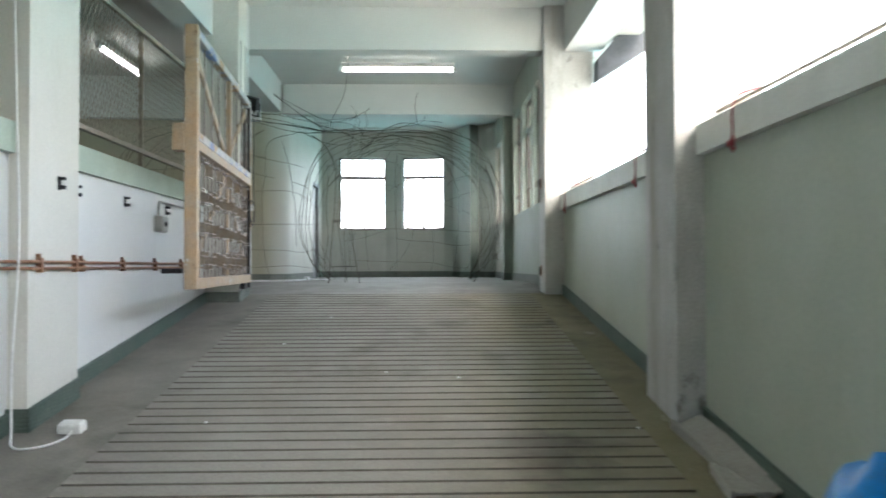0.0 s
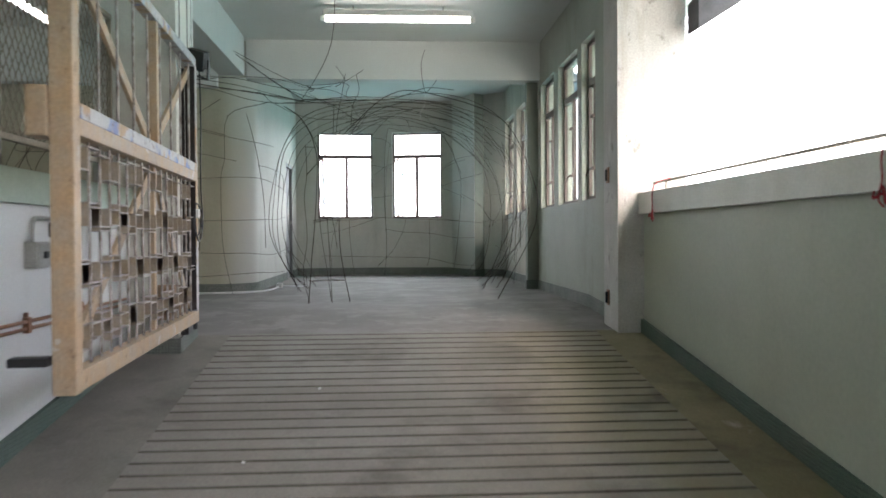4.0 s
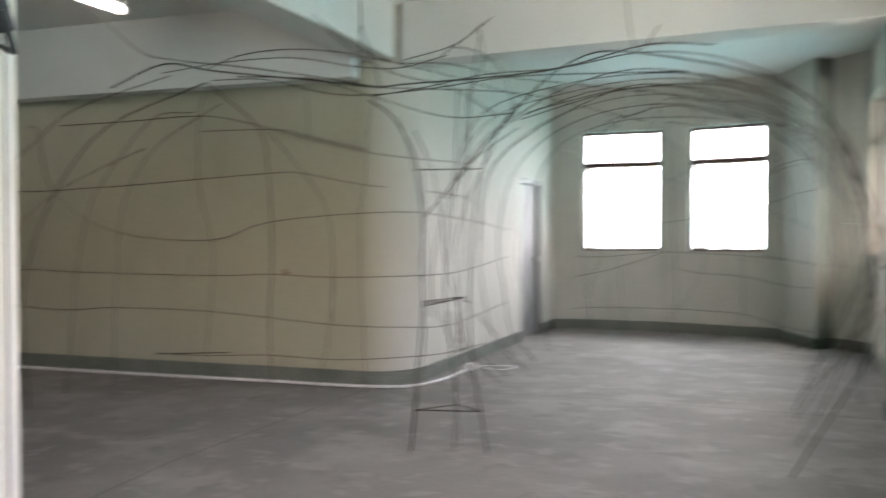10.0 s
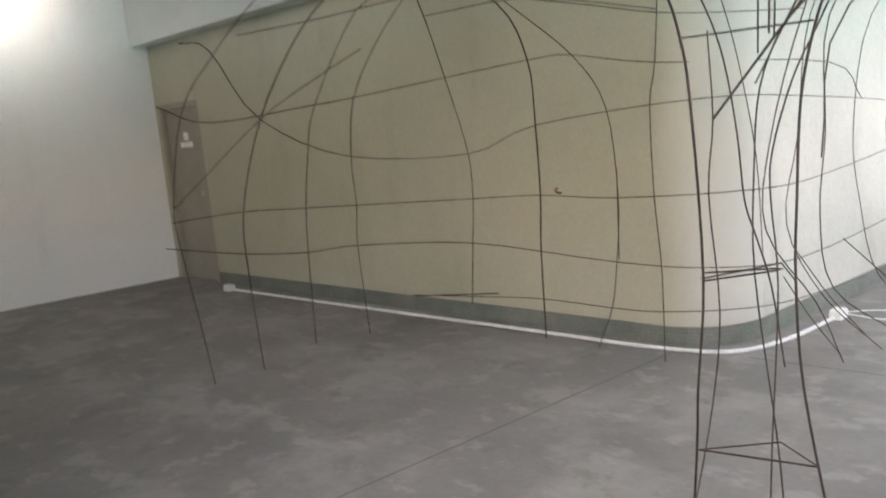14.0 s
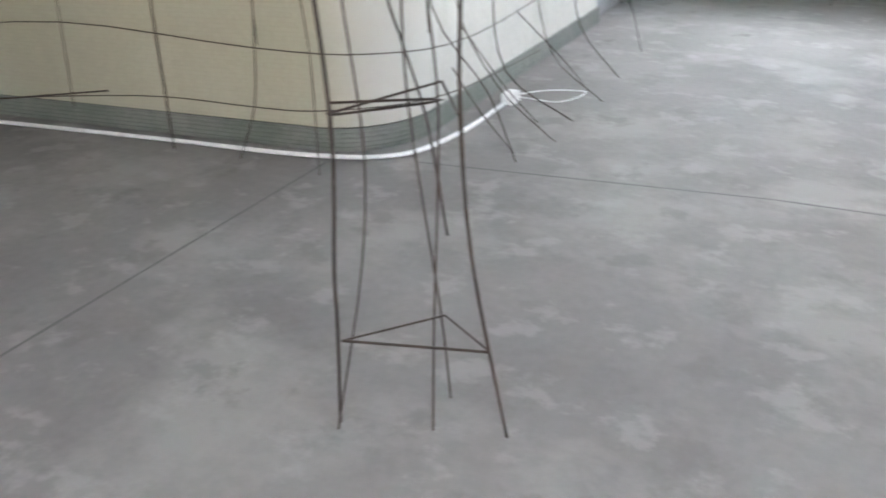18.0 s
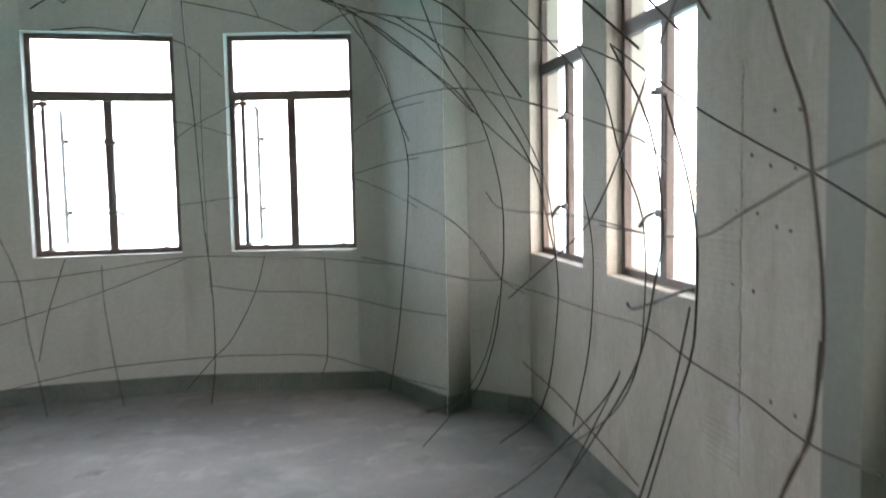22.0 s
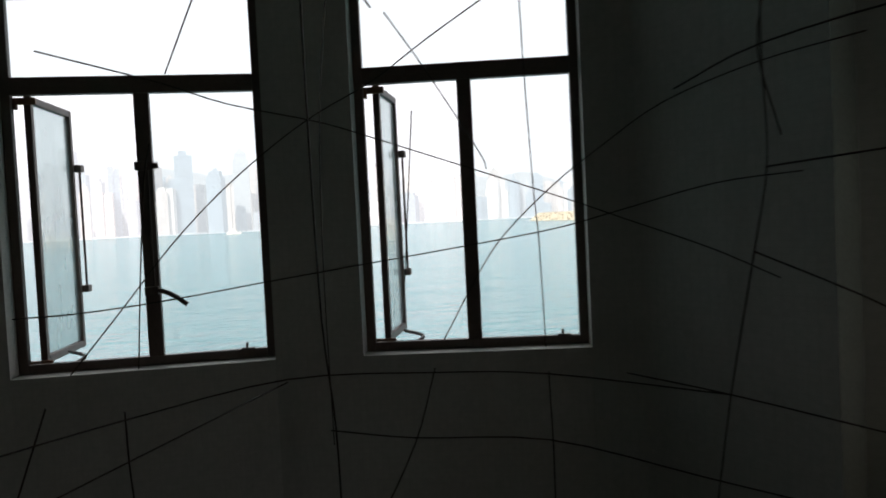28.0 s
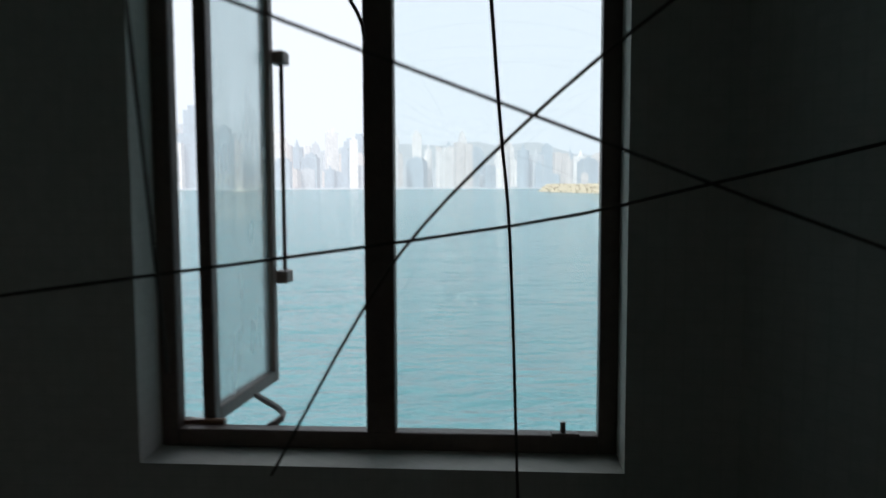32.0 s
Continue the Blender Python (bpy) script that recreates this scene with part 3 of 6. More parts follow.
def tube(bm, points, r, sides=6, taper=None):
    """A closed tube of radius r along the points."""
    prev, side = None, None
    n = len(points)
    for i, p in enumerate(points):
        d = (points[min(i + 1, n - 1)] - points[max(i - 1, 0)]).normalized()
        if side is None:
            side = d.cross(Vector((0, 0, 1)))
            if side.length < 0.1:
                side = d.cross(Vector((1, 0, 0)))
        side = (side - d * side.dot(d)).normalized()
        up = d.cross(side)
        ring = [bm.verts.new(p + (side * math.cos(a) + up * math.sin(a)) * r) for a in [2 * math.pi * k / sides for k in range(sides)]]
        if prev:
            for k in range(sides):
                bm.faces.new((prev[k], prev[(k + 1) % sides], ring[(k + 1) % sides], ring[k]))
        else:
            bm.faces.new(ring)
        prev = ring
    bm.faces.new(prev)


def cyl(bm, a, b, r, sides=12):
    tube(bm, [Vector(a), Vector(b)], r, sides)


def soft_box(bm, a, b, r=0.006, m=None):
    """A box with bevelled edges."""
    vs = box(bm, a, b)
    es = {e for v in vs for e in v.link_edges}
    res = bmesh.ops.bevel(bm, geom=list(es), offset=r, segments=2, affect='EDGES', profile=0.6)
    if m is not None:
        new_v = {v for f in res["faces"] for v in f.verts} | {v for v in vs if v.is_valid}
        for v in new_v:
            v.co = m @ v.co


def empty(name, m, label, category, group="", kind=""):
    ob = new(name)
    ob.empty_display_size = 0.1
    ob.matrix_world = m
    return tagged(ob, label, category, group, kind)


def bpart(name, a, b, material, parent, r=0.004, label="", m=None):
    bm = bmesh.new()
    soft_box(bm, a, b, r)
    if m is not None:
        bm.transform(m)
    return part(name, bm, material, parent, label)


# ---- windows ----
def window(number, m, w, h, transom, mullion, open_left, label, latch=True, turn=1, depth=0.11):
    """A steel casement window in its opening: m has x along the sill, y outward, z up from the sill."""
    win = empty("window_%d" % number, m, label, "window", kind="structure")
    f = 0.04
    y0, y1 = depth, depth + 0.04
    bpart("frame_jamb", (0, y0, 0), (f, y1, h), M_FRAME, win)
    bpart("frame_jamb", (w - f, y0, 0), (w, y1, h), M_FRAME, win)
    bpart("frame_head", (f, y0, h - f), (w - f, y1, h), M_FRAME, win)
    bpart("frame_sill", (f, y0, 0), (w - f, y1, f), M_FRAME, win)
    bpart("transom", (f, y0 - 0.008, transom - 0.04), (w - f, y1, transom + 0.035), M_FRAME, win)
    bpart("mullion", (mullion - 0.032, y0 - 0.004, f), (mullion + 0.032, y1 - 0.003, transom - 0.04), M_FRAME, win)
    bm = bmesh.new()
    box(bm, (0.002, y1, -0.02), (w - 0.002, y1 + 0.04, -0.003))
    part("window_sill", bm, M_WHITE, win)

    def pane(a, b, c, d, material=M_GLASS, parent=win, y=depth + 0.02):
        bm = bmesh.new()
        box(bm, (a, y - 0.003, c), (b, y + 0.003, d))
        p = part("pane", bm, material, parent)
        p.visible_shadow = False
        return p

    pane(f, w - f, transom + 0.035, h - f)
    pane(mullion + 0.032, w - f, f, transom - 0.04)
    if open_left:
        sash = empty("sash", Matrix.Translation((f + 0.065, 0.16, 0)) @ Matrix.Rotation(radians(open_left), 4, 'Z'), "casement sash standing open", "")
        sash.parent = win
        del sash["label"]
        sw, z0, z1 = mullion - 0.032 - f, f - 0.005, transom - 0.035
        s = 0.032
        bpart("sash_stile", (0, 0, z0), (s, 0.03, z1), M_FRAME, sash)
        bpart("sash_stile", (sw - s, 0, z0), (sw, 0.03, z1), M_FRAME, sash)
        bpart("sash_rail", (s, 0, z0), (sw - s, 0.03, z0 + s), M_FRAME, sash)
        bpart("sash_rail", (s, 0, z1 - s), (sw - s, 0.03, z1), M_FRAME, sash)
        pane(s, sw - s, z0 + s, z1 - s, M_DUSTY, sash, 0.015)
        bm = bmesh.new()
        cyl(bm, (sw + 0.03, -0.012, z0 + 0.28), (sw + 0.03, -0.012, z1 - 0.28), 0.006, 8)
        for z in (z0 + 0.27, z1 - 0.30):
            soft_box(bm, (sw - 0.004, -0.03, z), (sw + 0.05, 0.012, z + 0.035), 0.006)
        part("espagnolette", bm, M_FRAME, sash)
        for z in (0.02, transom - 0.075):
            bm = bmesh.new()
            soft_box(bm, (f - 0.01, 0.145, z), (f + 0.09, 0.165, z + 0.03), 0.004)
            soft_box(bm, (f - 0.01, 0.14, z - 0.02), (f + 0.012, 0.17, z + 0.03), 0.004)
            part("hinge_arm", bm, M_PIPE, win)
        bm = bmesh.new()
        tube(bm, smooth_line([(0.22, 0.13, 0.03), (0.25, 0.2, 0.05), (0.15, 0.32, 0.06)]), 0.008)
        part("stay", bm, M_FRAME, win)
    else:
        pane(f, mullion - 0.032, f, transom - 0.04, M_GLASS)
    if latch:
        bm = bmesh.new()
        soft_box(bm, (mullion - 0.04, y0 - 0.03, 0.86), (mullion + 0.04, y0 - 0.004, 0.90), 0.007)
        soft_box(bm, (mullion + turn * 0.045 - 0.015, y0 - 0.04, 0.865), (mullion + turn * 0.045 + 0.015, y0 - 0.012, 0.89), 0.005)
        part("latch_guide", bm, M_FRAME, win)
        bm = bmesh.new()
        soft_box(bm, (mullion - 0.03, y0 - 0.03, 0.31), (mullion + 0.03, y0 - 0.004, 0.35), 0.006)
        tube(bm, smooth_line([(mullion + turn * 0.03, y0 - 0.03, 0.335), (mullion + turn * 0.09, y0 - 0.045, 0.31), (mullion + turn * 0.15, y0 - 0.05, 0.265)]), 0.011, 8)
        part("latch_handle", bm, M_FRAME, win)
        bm = bmesh.new()
        cyl(bm, (mullion + 0.012, y0 - 0.014, 0.34), (mullion + 0.012, y0 - 0.014, 0.88), 0.005, 8)
        part("latch_rod", bm, M_FRAME, win)
    bm = bmesh.new()
    soft_box(bm, (w * 0.86, y0 - 0.012, f - 0.004), (w * 0.86 + 0.06, y0 + 0.012, f + 0.008), 0.003)
    cyl(bm, (w * 0.86 + 0.025, y0, f), (w * 0.86 + 0.025, y0, f + 0.03), 0.006, 8)
    part("stay_pin", bm, M_FRAME, win)
    return win


def outward(p, q, z):
    """Frame for a window in a wall run that goes from p to q with the outside to the right of the way: x back from q to p, y outward."""
    d = math.atan2(p[1] - q[1], p[0] - q[0])
    return Matrix.Translation((q[0], q[1], z)) @ Matrix.Rotation(d, 4, 'Z')


# Glow strength of the haze sheets, which also brightens the sky.
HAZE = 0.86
HW = HEAD - SILL
window(1, outward(BOW[3], BOW[4], SILL), math.dist(BOW[3], BOW[4]), HW, 1.24, 0.57, 86, "brown steel casement window with one sash open onto the harbour")
window(2, outward(BOW[1], BOW[2], SILL), math.dist(BOW[1], BOW[2]), HW, 1.24, 0.492, 86, "brown steel casement window with one sash open onto the harbour", latch=False)
side = lambda y, x, z: Matrix.Translation((x, y, z)) @ Matrix.Rotation(radians(-90), 4, 'Z')
window(3, side(18.97, 2.36, 1.15), 1.04, 1.73, 1.235, 0.55, 0, "brown steel casement window, rust on the mullion", turn=-1, depth=0.08)
window(4, side(17.57, 2.36, 1.15), 0.94, 1.73, 1.235, 0.49, 0, "brown steel casement window, rust on the mullion", turn=-1, depth=0.08)
window(5, side(15.18, 2.32, SILL), 0.88, HW, 1.26, 0.44, 0, "brown steel casement window", turn=-1, depth=0.07)
window(6, side(14.02, 2.32, SILL), 1.02, HW, 1.26, 0.51, 0, "brown steel casement window", turn=-1, depth=0.07)
window(7, side(12.80, 2.32, SILL), 0.58, HW, 1.26, 0.28, 0, "narrow brown steel casement window", turn=-1, depth=0.07)


# ---- skirting, conduit, joints ----
def skirting(name, p0, p1, t=0.014, h=0.12, z0=0.0, z1=0.0):
    """A mosaic skirting on the face from p0 to p1, its foot at z0 and z1; it stands proud to the right of that way."""
    m = along(p0, p1)
    n = math.dist(p0, p1)
    bm = bmesh.new()
    rows = 5
    for k in range(rows):
        a, b = k * h / rows + 0.002, (k + 1) * h / rows - 0.002
        vs = box(bm, (0, -t, a), (n, 0.003, b), m)
        for i, v in enumerate(vs):
            v.co.z += z0 if i % 2 == 0 else z1
    vs = box(bm, (0, -t + math.copysign(0.003, t), 0), (n, 0.003, h), m)
    for i, v in enumerate(vs):
        v.co.z += z0 if i % 2 == 0 else z1
    if "ramp" in name or "column_" in name:
        return solid(name, bm, M_SKIRT, "green mosaic tile skirting", "skirting")
    return solid(name, bm, M_SKIRT2, "dusty grey-green mosaic tile skirting", "skirting")


skirting("baseboard_ramp_left", (-1.80, 10.56), (-1.80, -2.0), -0.03, 0.12, ramp_z(10.56), ramp_z(-2))
skirting("baseboard_ramp_right", (2.43, -2.0), (2.43, 11.0), -0.03, 0.12, ramp_z(-2), ramp_z(11.0))
for i, y in enumerate((1.3, 6.2)):
    skirting("baseboard_column_%d" % (i + 1), (-1.68, y + 0.7), (-1.68, y), -0.02, 0.14, ramp_z(y + 0.7), ramp_z(y))
    skirting("baseboard_column_front_%d" % (i + 1), (-1.66, y), (-1.80, y), -0.02, 0.14, ramp_z(y), ramp_z(y))
skirting("baseboard_pier", (-1.42, 11.09), (-1.42, 10.56), -0.02, 0.12, ramp_z(11.09), ramp_z(10.56))
skirting("baseboard_pier_front", (-1.40, 10.56), (-1.80, 10.56), -0.02, 0.12, ramp_z(10.56), ramp_z(10.56))
skirting("baseboard_north", (-2.14, 15.12), (-7.60, 14.596), -0.02, 0.13)
skirting("baseboard_bay_west", (-1.64, 18.57), (-1.64, 15.62), -0.02, 0.13)
skirting("baseboard_bay_west_end", (-1.64, 20.08), (-1.64, 19.47), -0.02, 0.13)
for i in range(5):
    skirting("baseboard_bow_%d" % (i + 1), BOW[i], BOW[i + 1], -0.02, 0.14)
skirting("baseboard_bay_east", (2.36, 15.55), (2.36, 18.98), -0.02, 0.13)
skirting("baseboard_corner", (2.357, 18.985), (2.0, 19.333), -0.02, 0.13)
skirting("baseboard_room_east", (2.32, 11.45), (2.32, LEVEL), -0.02, 0.13, ramp_z(11.45), 0)
skirting("baseboard_room_east_far", (2.32, LEVEL), (2.32, 15.4), -0.02, 0.13)
skirting("baseboard_pilaster", (2.16, 15.55), (2.16, 15.4), 0.02, 0.13)
skirting("baseboard_pilaster_front", (2.14, 15.4), (2.32, 15.4), 0.02, 0.13)
skirting("baseboard_bay_column", (1.79, 19.17), (1.44, 19.99), -0.02, 0.13)
skirting("baseboard_bay_column_side", (2.0, 19.333), (1.79, 19.155), -0.02, 0.13)
bm = bmesh.new()
bmesh.ops.create_cone(bm, cap_ends=True, segments=40, radius1=0.515, radius2=0.515, depth=0.128, matrix=Matrix.Translation((-2.14, 15.62, 0.064)))
for k in range(5):
    za, zb = k * 0.026 + 0.002, k * 0.026 + 0.024
    ring = [[bm.verts.new((-2.14 + r * math.cos(a), 15.62 - r * math.sin(a), z)) for a in [radians(9 * i) for i in range(11)]] for r, z in ((0.498, za), (0.52, za), (0.52, zb), (0.498, zb))]
    for r in range(4):
        for i in range(10):
            bm.faces.new((ring[r][i], ring[r][i + 1], ring[(r + 1) % 4][i + 1], ring[(r + 1) % 4][i]))
rounded(solid("baseboard_round_corner", bm, M_SKIRT2, "green mosaic tile skirting on a rounded corner", "skirting"), 30)

bm = bmesh.new()
tube(bm, smooth_line([(-7.0, 14.44, 0.014), (-5, 14.66, 0.014), (-3, 14.9, 0.014), (-2.1, 15.0, 0.014), (-1.62, 15.18, 0.014), (-1.47, 15.6, 0.014), (-1.45, 16.2, 0.014)], 6), 0.013, 8)
rounded(solid("conduit", bm, M_CONDUIT, "white plastic conduit along the floor edge", "conduit", ""))


def socket_box(x, y, z, rz, label):
    e = empty("junction_box", Matrix.Translation((x, y, z)) @ Matrix.Rotation(radians(rz), 4, 'Z'), label, "junction box")
    bpart("box_body", (-0.06, -0.04, 0), (0.06, 0.04, 0.06), M_CONDUIT, e, 0.006)
    bpart("box_lid", (-0.055, -0.035, 0.06), (0.055, 0.035, 0.068), M_CONDUIT, e, 0.003)
    return e


socket_box(-7.03, 14.42, 0, 5, "small white plastic junction box on the floor")
socket_box(-1.44, 16.26, 0, 90, "white plastic junction box at the end of a conduit")
bm = bmesh.new()
tube(bm, smooth_line([(-1.43, 16.33, 0.03), (-1.3, 16.55, 0.01), (-1.07, 16.6, 0.008), (-1.15, 16.35, 0.008), (-1.39, 16.29, 0.03)]), 0.004, 6)
solid("loose_wire", bm, M_CONDUIT, "loop of loose grey wire on the floor", "wire", "")

bm = bmesh.new()
for a, b in (((-1.5, 15.16), (0.2, 15.36)), ((0.2, 15.36), (2.14, 15.40)), ((-1.93, 11.2), (-1.93, 15.0))):
    m = along(a, b)
    n = math.dist(a, b)
    k = 0.0
    wa = 0.005
    while k < n:
        e = min(k + 0.06, n)
        wb = 0.006 + 0.005 * abs(noise.noise(Vector((e * 3, a[0], 0))))
        vs = [bm.verts.new(m @ Vector(p)) for p in ((k, -wa, 0.0015), (e, -wb, 0.0015), (e, wb, 0.0015), (k, wa, 0.0015))]
        for v in vs:
            v.co.z = ramp_z(v.co.y) + 0.0015
        bm.faces.new(vs)
        k, wa = e, wb
solid("floor_joint", bm, M_JOINT, "dark joint in the concrete floor", "joint")

# ---- beams and ceiling things of the side room ----
wall("beam_north", (-8.6, 14.3), (-2.05, 14.93), 2.76, CEIL - 0.002, 0.2, M_CEIL, label="white painted beam along the wall", category="beam")


def tube_lamp(x, y, z, length, rz, label):
    e = empty("fluorescent_lamp", Matrix.Translation((x, y, z)) @ Matrix.Rotation(radians(rz), 4, 'Z'), label, "ceiling lamp", "fluorescent lamps")
    h = length / 2
    bpart("housing", (-h, -0.035, 0.03), (h, 0.035, 0.10), M_WHITE, e, 0.008)
    for s in (-1, 1):
        bpart("end_cap", (s * h - 0.03, -0.03, -0.035), (s * h + 0.03, 0.03, 0.03), M_WHITE, e, 0.006)
        bm = bmesh.new()
        cyl(bm, (s * h * 0.6, 0, 0.10), (s * h * 0.6, 0, CEIL - z - 0.001), 0.008, 8)
        part("hanger", bm, M_GREYBOX, e)
    bm = bmesh.new()
    cyl(bm, (-h + 0.03, 0, -0.005), (h - 0.03, 0, -0.005), 0.032, 14)
    rounded(part("tube", bm, M_TUBE, e, "glowing fluorescent tube"))
    return e


tube_lamp(0.34, 13.6, 3.3, 1.75, 0, "lit fluorescent batten lamp under the ceiling")
tube_lamp(-3.7, 13.1, 3.27, 1.7, 90, "lit fluorescent batten lamp under the ceiling")
tube_lamp(-7.95, 12.75, 3.3, 1.5, 90, "lit fluorescent batten lamp under the ceiling")

fan = empty("ceiling_fan", Matrix.Translation((-6.0, 12.95, 2.95)), "old ceiling fan with brown blades, at rest", "ceiling fan")
bm = bmesh.new()
cyl(bm, (0, 0, 0.08), (0, 0, CEIL - 2.95 - 0.001), 0.014, 10)
part("downrod", bm, M_GOLD, fan)
bm = bmesh.new()
for r0, z0, r1, z1 in ((0.03, -0.09, 0.09, -0.05), (0.09, -0.05, 0.12, 0.02), (0.12, 0.02, 0.06, 0.07), (0.06, 0.07, 0.03, 0.14)):
    bmesh.ops.create_cone(bm, cap_ends=True, segments=20, radius1=r0, radius2=r1, depth=z1 - z0, matrix=Matrix.Translation((0, 0, (z0 + z1) / 2)))
part("motor", bm, M_GOLD, fan)
bm = bmesh.new()
bmesh.ops.create_cone(bm, cap_ends=True, segments=16, radius1=0.07, radius2=0.03, depth=0.08, matrix=Matrix.Translation((0, 0, 0.44)))
part("canopy", bm, M_GOLD, fan)
for k in range(3):
    bm = bmesh.new()
    soft_box(bm, (0.10, -0.02, -0.006), (0.22, 0.02, 0.006), 0.003)
    soft_box(bm, (0.20, -0.06, -0.005), (0.68, 0.075, 0.003), 0.003)
    bm.transform(Matrix.Rotation(radians(70 + 120 * k), 4, 'Z') @ Matrix.Rotation(radians(9), 4, 'X'))
    part("blade", bm, M_BLADE, fan)


# ---- doors ----
def door(number, m, w, h, material, label, sign=False):
    d = empty("door_%d" % number, m, label, "door", kind="structure")
    bpart("door_jamb", (0, -0.02, 0), (0.06, 0.10, h), material, d)
    bpart("door_jamb", (w - 0.06, -0.02, 0), (w, 0.10, h), material, d)
    bpart("door_head", (0.06, -0.02, h - 0.06), (w - 0.06, 0.10, h), material, d)
    bpart("door_leaf", (0.064, 0.03, 0.01), (w - 0.064, 0.07, h - 0.064), material, d)
    bm = bmesh.new()
    soft_box(bm, (w - 0.16, -0.03, 1.0), (w - 0.10, 0.03, 1.06), 0.01)
    part("door_handle", bm, M_GREYBOX, d)
    if sign:
        bpart("sign", (0.33, 0.022, 1.56), (0.60, 0.03, 1.62), M_SIGN, d, 0.001)
        bpart("sign", (0.42, 0.022, 1.64), (0.52, 0.03, 1.73), M_SIGN, d, 0.001)
    return d


door(1, along((-8.6, 14.5), (-2.14, 15.12)) @ Matrix.Translation((0.082, 0.02, 0)), 0.896, 2.076, M_DOOR, "closed grey-brown door with a small white sign", True)
door(2, Matrix.Translation((-1.66, 18.572, 0)) @ Matrix.Rotation(radians(90), 4, 'Z'), 0.896, 2.096, M_DOOR2, "closed blue-grey door")
block("wall_door_back_1", (-9.0, 15.0, 0), (-7.2, 15.2, CEIL), M_WALL, label="plain wall behind the door", category="wall")
block("wall_door_back_2", (-2.2, 18.3, 0), (-2.0, 19.7, CEIL), M_WALL, label="plain wall behind the door", category="wall")


# ---- gate ----
GL = math.dist((-1.15, 7.72), (-1.36, 10.80))
gate = empty("steel_gate", along((-1.15, 7.72), (-1.36, 10.80), 0.07), "steel gate with flaking peach paint, swung open", "gate")
GH, GM = 2.13, 1.13
bpart("free_stile", (0, -0.05, 0), (0.10, 0.05, GH), M_GATE, gate, 0.008, "peach painted box stile")
bpart("hinge_stile", (GL - 0.07, -0.04, 0.09), (GL, 0.04, GH - 0.07), M_GATE2, gate, 0.006)
bpart("bottom_rail", (0.10, -0.04, 0), (GL, 0.04, 0.09), M_GATE, gate, 0.006)
bpart("middle_rail", (0.10, -0.045, GM), (GL - 0.07, 0.045, GM + 0.14), M_GATE, gate, 0.006)
bpart("flaked_strip", (0.11, -0.049, GM + 0.075), (GL - 0.075, 0.0, GM + 0.143), M_GATE2, gate, 0.004, "flaked pale blue and white paint")
bpart("top_rail", (0.10, -0.035, GH - 0.07), (GL, 0.035, GH), M_GATE2, gate, 0.006)
bpart("post_mid", (GL * 0.55, -0.03, GM + 0.14), (GL * 0.55 + 0.06, 0.03, GH - 0.07), M_GATE, gate, 0.005)
bpart("post_mid", (GL * 0.55, -0.005, 0.09), (GL * 0.55 + 0.06, 0.035, GM), M_GATE, gate, 0.005)


def brace(u0, z0, u1, z1):
    n = math.dist((u0, z0), (u1, z1))
    bm = bmesh.new()
    soft_box(bm, (0, 0.006, -0.035), (n, 0.03, 0.035), 0.004)
    bm.transform(Matrix.Translation((u0, 0, z0)) @ Matrix.Rotation(-math.atan2(z1 - z0, u1 - u0), 4, 'Y'))
    part("brace", bm, M_GATE, gate)


brace(GL * 0.58, GM + 0.16, GL - 0.08, GH - 0.12)
brace(GL * 0.54, GM + 0.16, 0.14, GH - 0.12)
brace(0.12, 0.14, GL * 0.54, GM - 0.04)
brace(GL * 0.58, GM - 0.04, GL - 0.12, 0.14)
bpart("channel_web", (GL - 0.076, -0.034, 0.10), (GL - 0.0702, 0.04, GM), M_RUSTY, gate, 0.001, "dark rusted web of the hinge stile")
bpart("channel_web", (GL - 0.076, -0.034, GM + 0.145), (GL - 0.0702, 0.04, GH - 0.08), M_RUSTY, gate, 0.001, "dark rusted web of the hinge stile")
nb = 17
PITCH = (GL - 0.17) / nb
bar_bm = bmesh.new()
cyl(bar_bm, (0, 0, 0.085), (0, 0, GM + 0.01), 0.008, 8)
bar_mesh = mesh_of("bar", bar_bm, M_BAR)
up_bm = bmesh.new()
cyl(up_bm, (0, 0, GM + 0.13), (0, 0, GH - 0.06), 0.008, 8)
up_mesh = mesh_of("bar_upper", up_bm, M_BAR)
tick_bm = bmesh.new()
soft_box(tick_bm, (-PITCH / 2 - 0.003, -0.020, -0.004), (PITCH / 2 + 0.003, 0.020, 0.004), 0.001)
tick_mesh = mesh_of("cross_strip", tick_bm, M_BAR)
plate_bm = bmesh.new()
soft_box(plate_bm, (-0.003, -0.019, -0.055), (0.003, 0.019, 0.055), 0.001)
plate_mesh = mesh_of("plate", plate_bm, M_PLATE)


def piece(name, me, x, y, z):
    ob = new(name, me)
    ob.parent = gate
    ob.location = (x, y, z)


rng = random.Random(4)
for i in range(nb):
    u = 0.10 + PITCH * (i + 0.6)
    piece("bar", bar_mesh, u, 0, 0)
    if i % 2 == 0:
        piece("bar_upper", up_mesh, u, 0, 0)
for row in range(7):
    z = 0.17 + 0.135 * row
    turn = -1 if row % 2 else 1
    for i in range((0, 2, 1)[row % 3], nb, 3):
        u = 0.10 + PITCH * (i + 0.6)
        zz = z + rng.uniform(-0.012, 0.012)
        piece("cross_strip", tick_mesh, u, -0.004, zz)
        for side in (-1, 1):
            piece("plate", plate_mesh, u + side * PITCH / 2, -0.004, zz + turn * 0.055)
            if rng.random() < 0.8 and 0 <= i + side < nb:
                piece("cross_strip", tick_mesh, u + side * PITCH * 0.98, -0.004, zz + turn * 0.11)
bm = bmesh.new()
soft_box(bm, (-0.02, 0.05, GM - 0.02), (0.12, 0.14, GM + 0.2), 0.01)
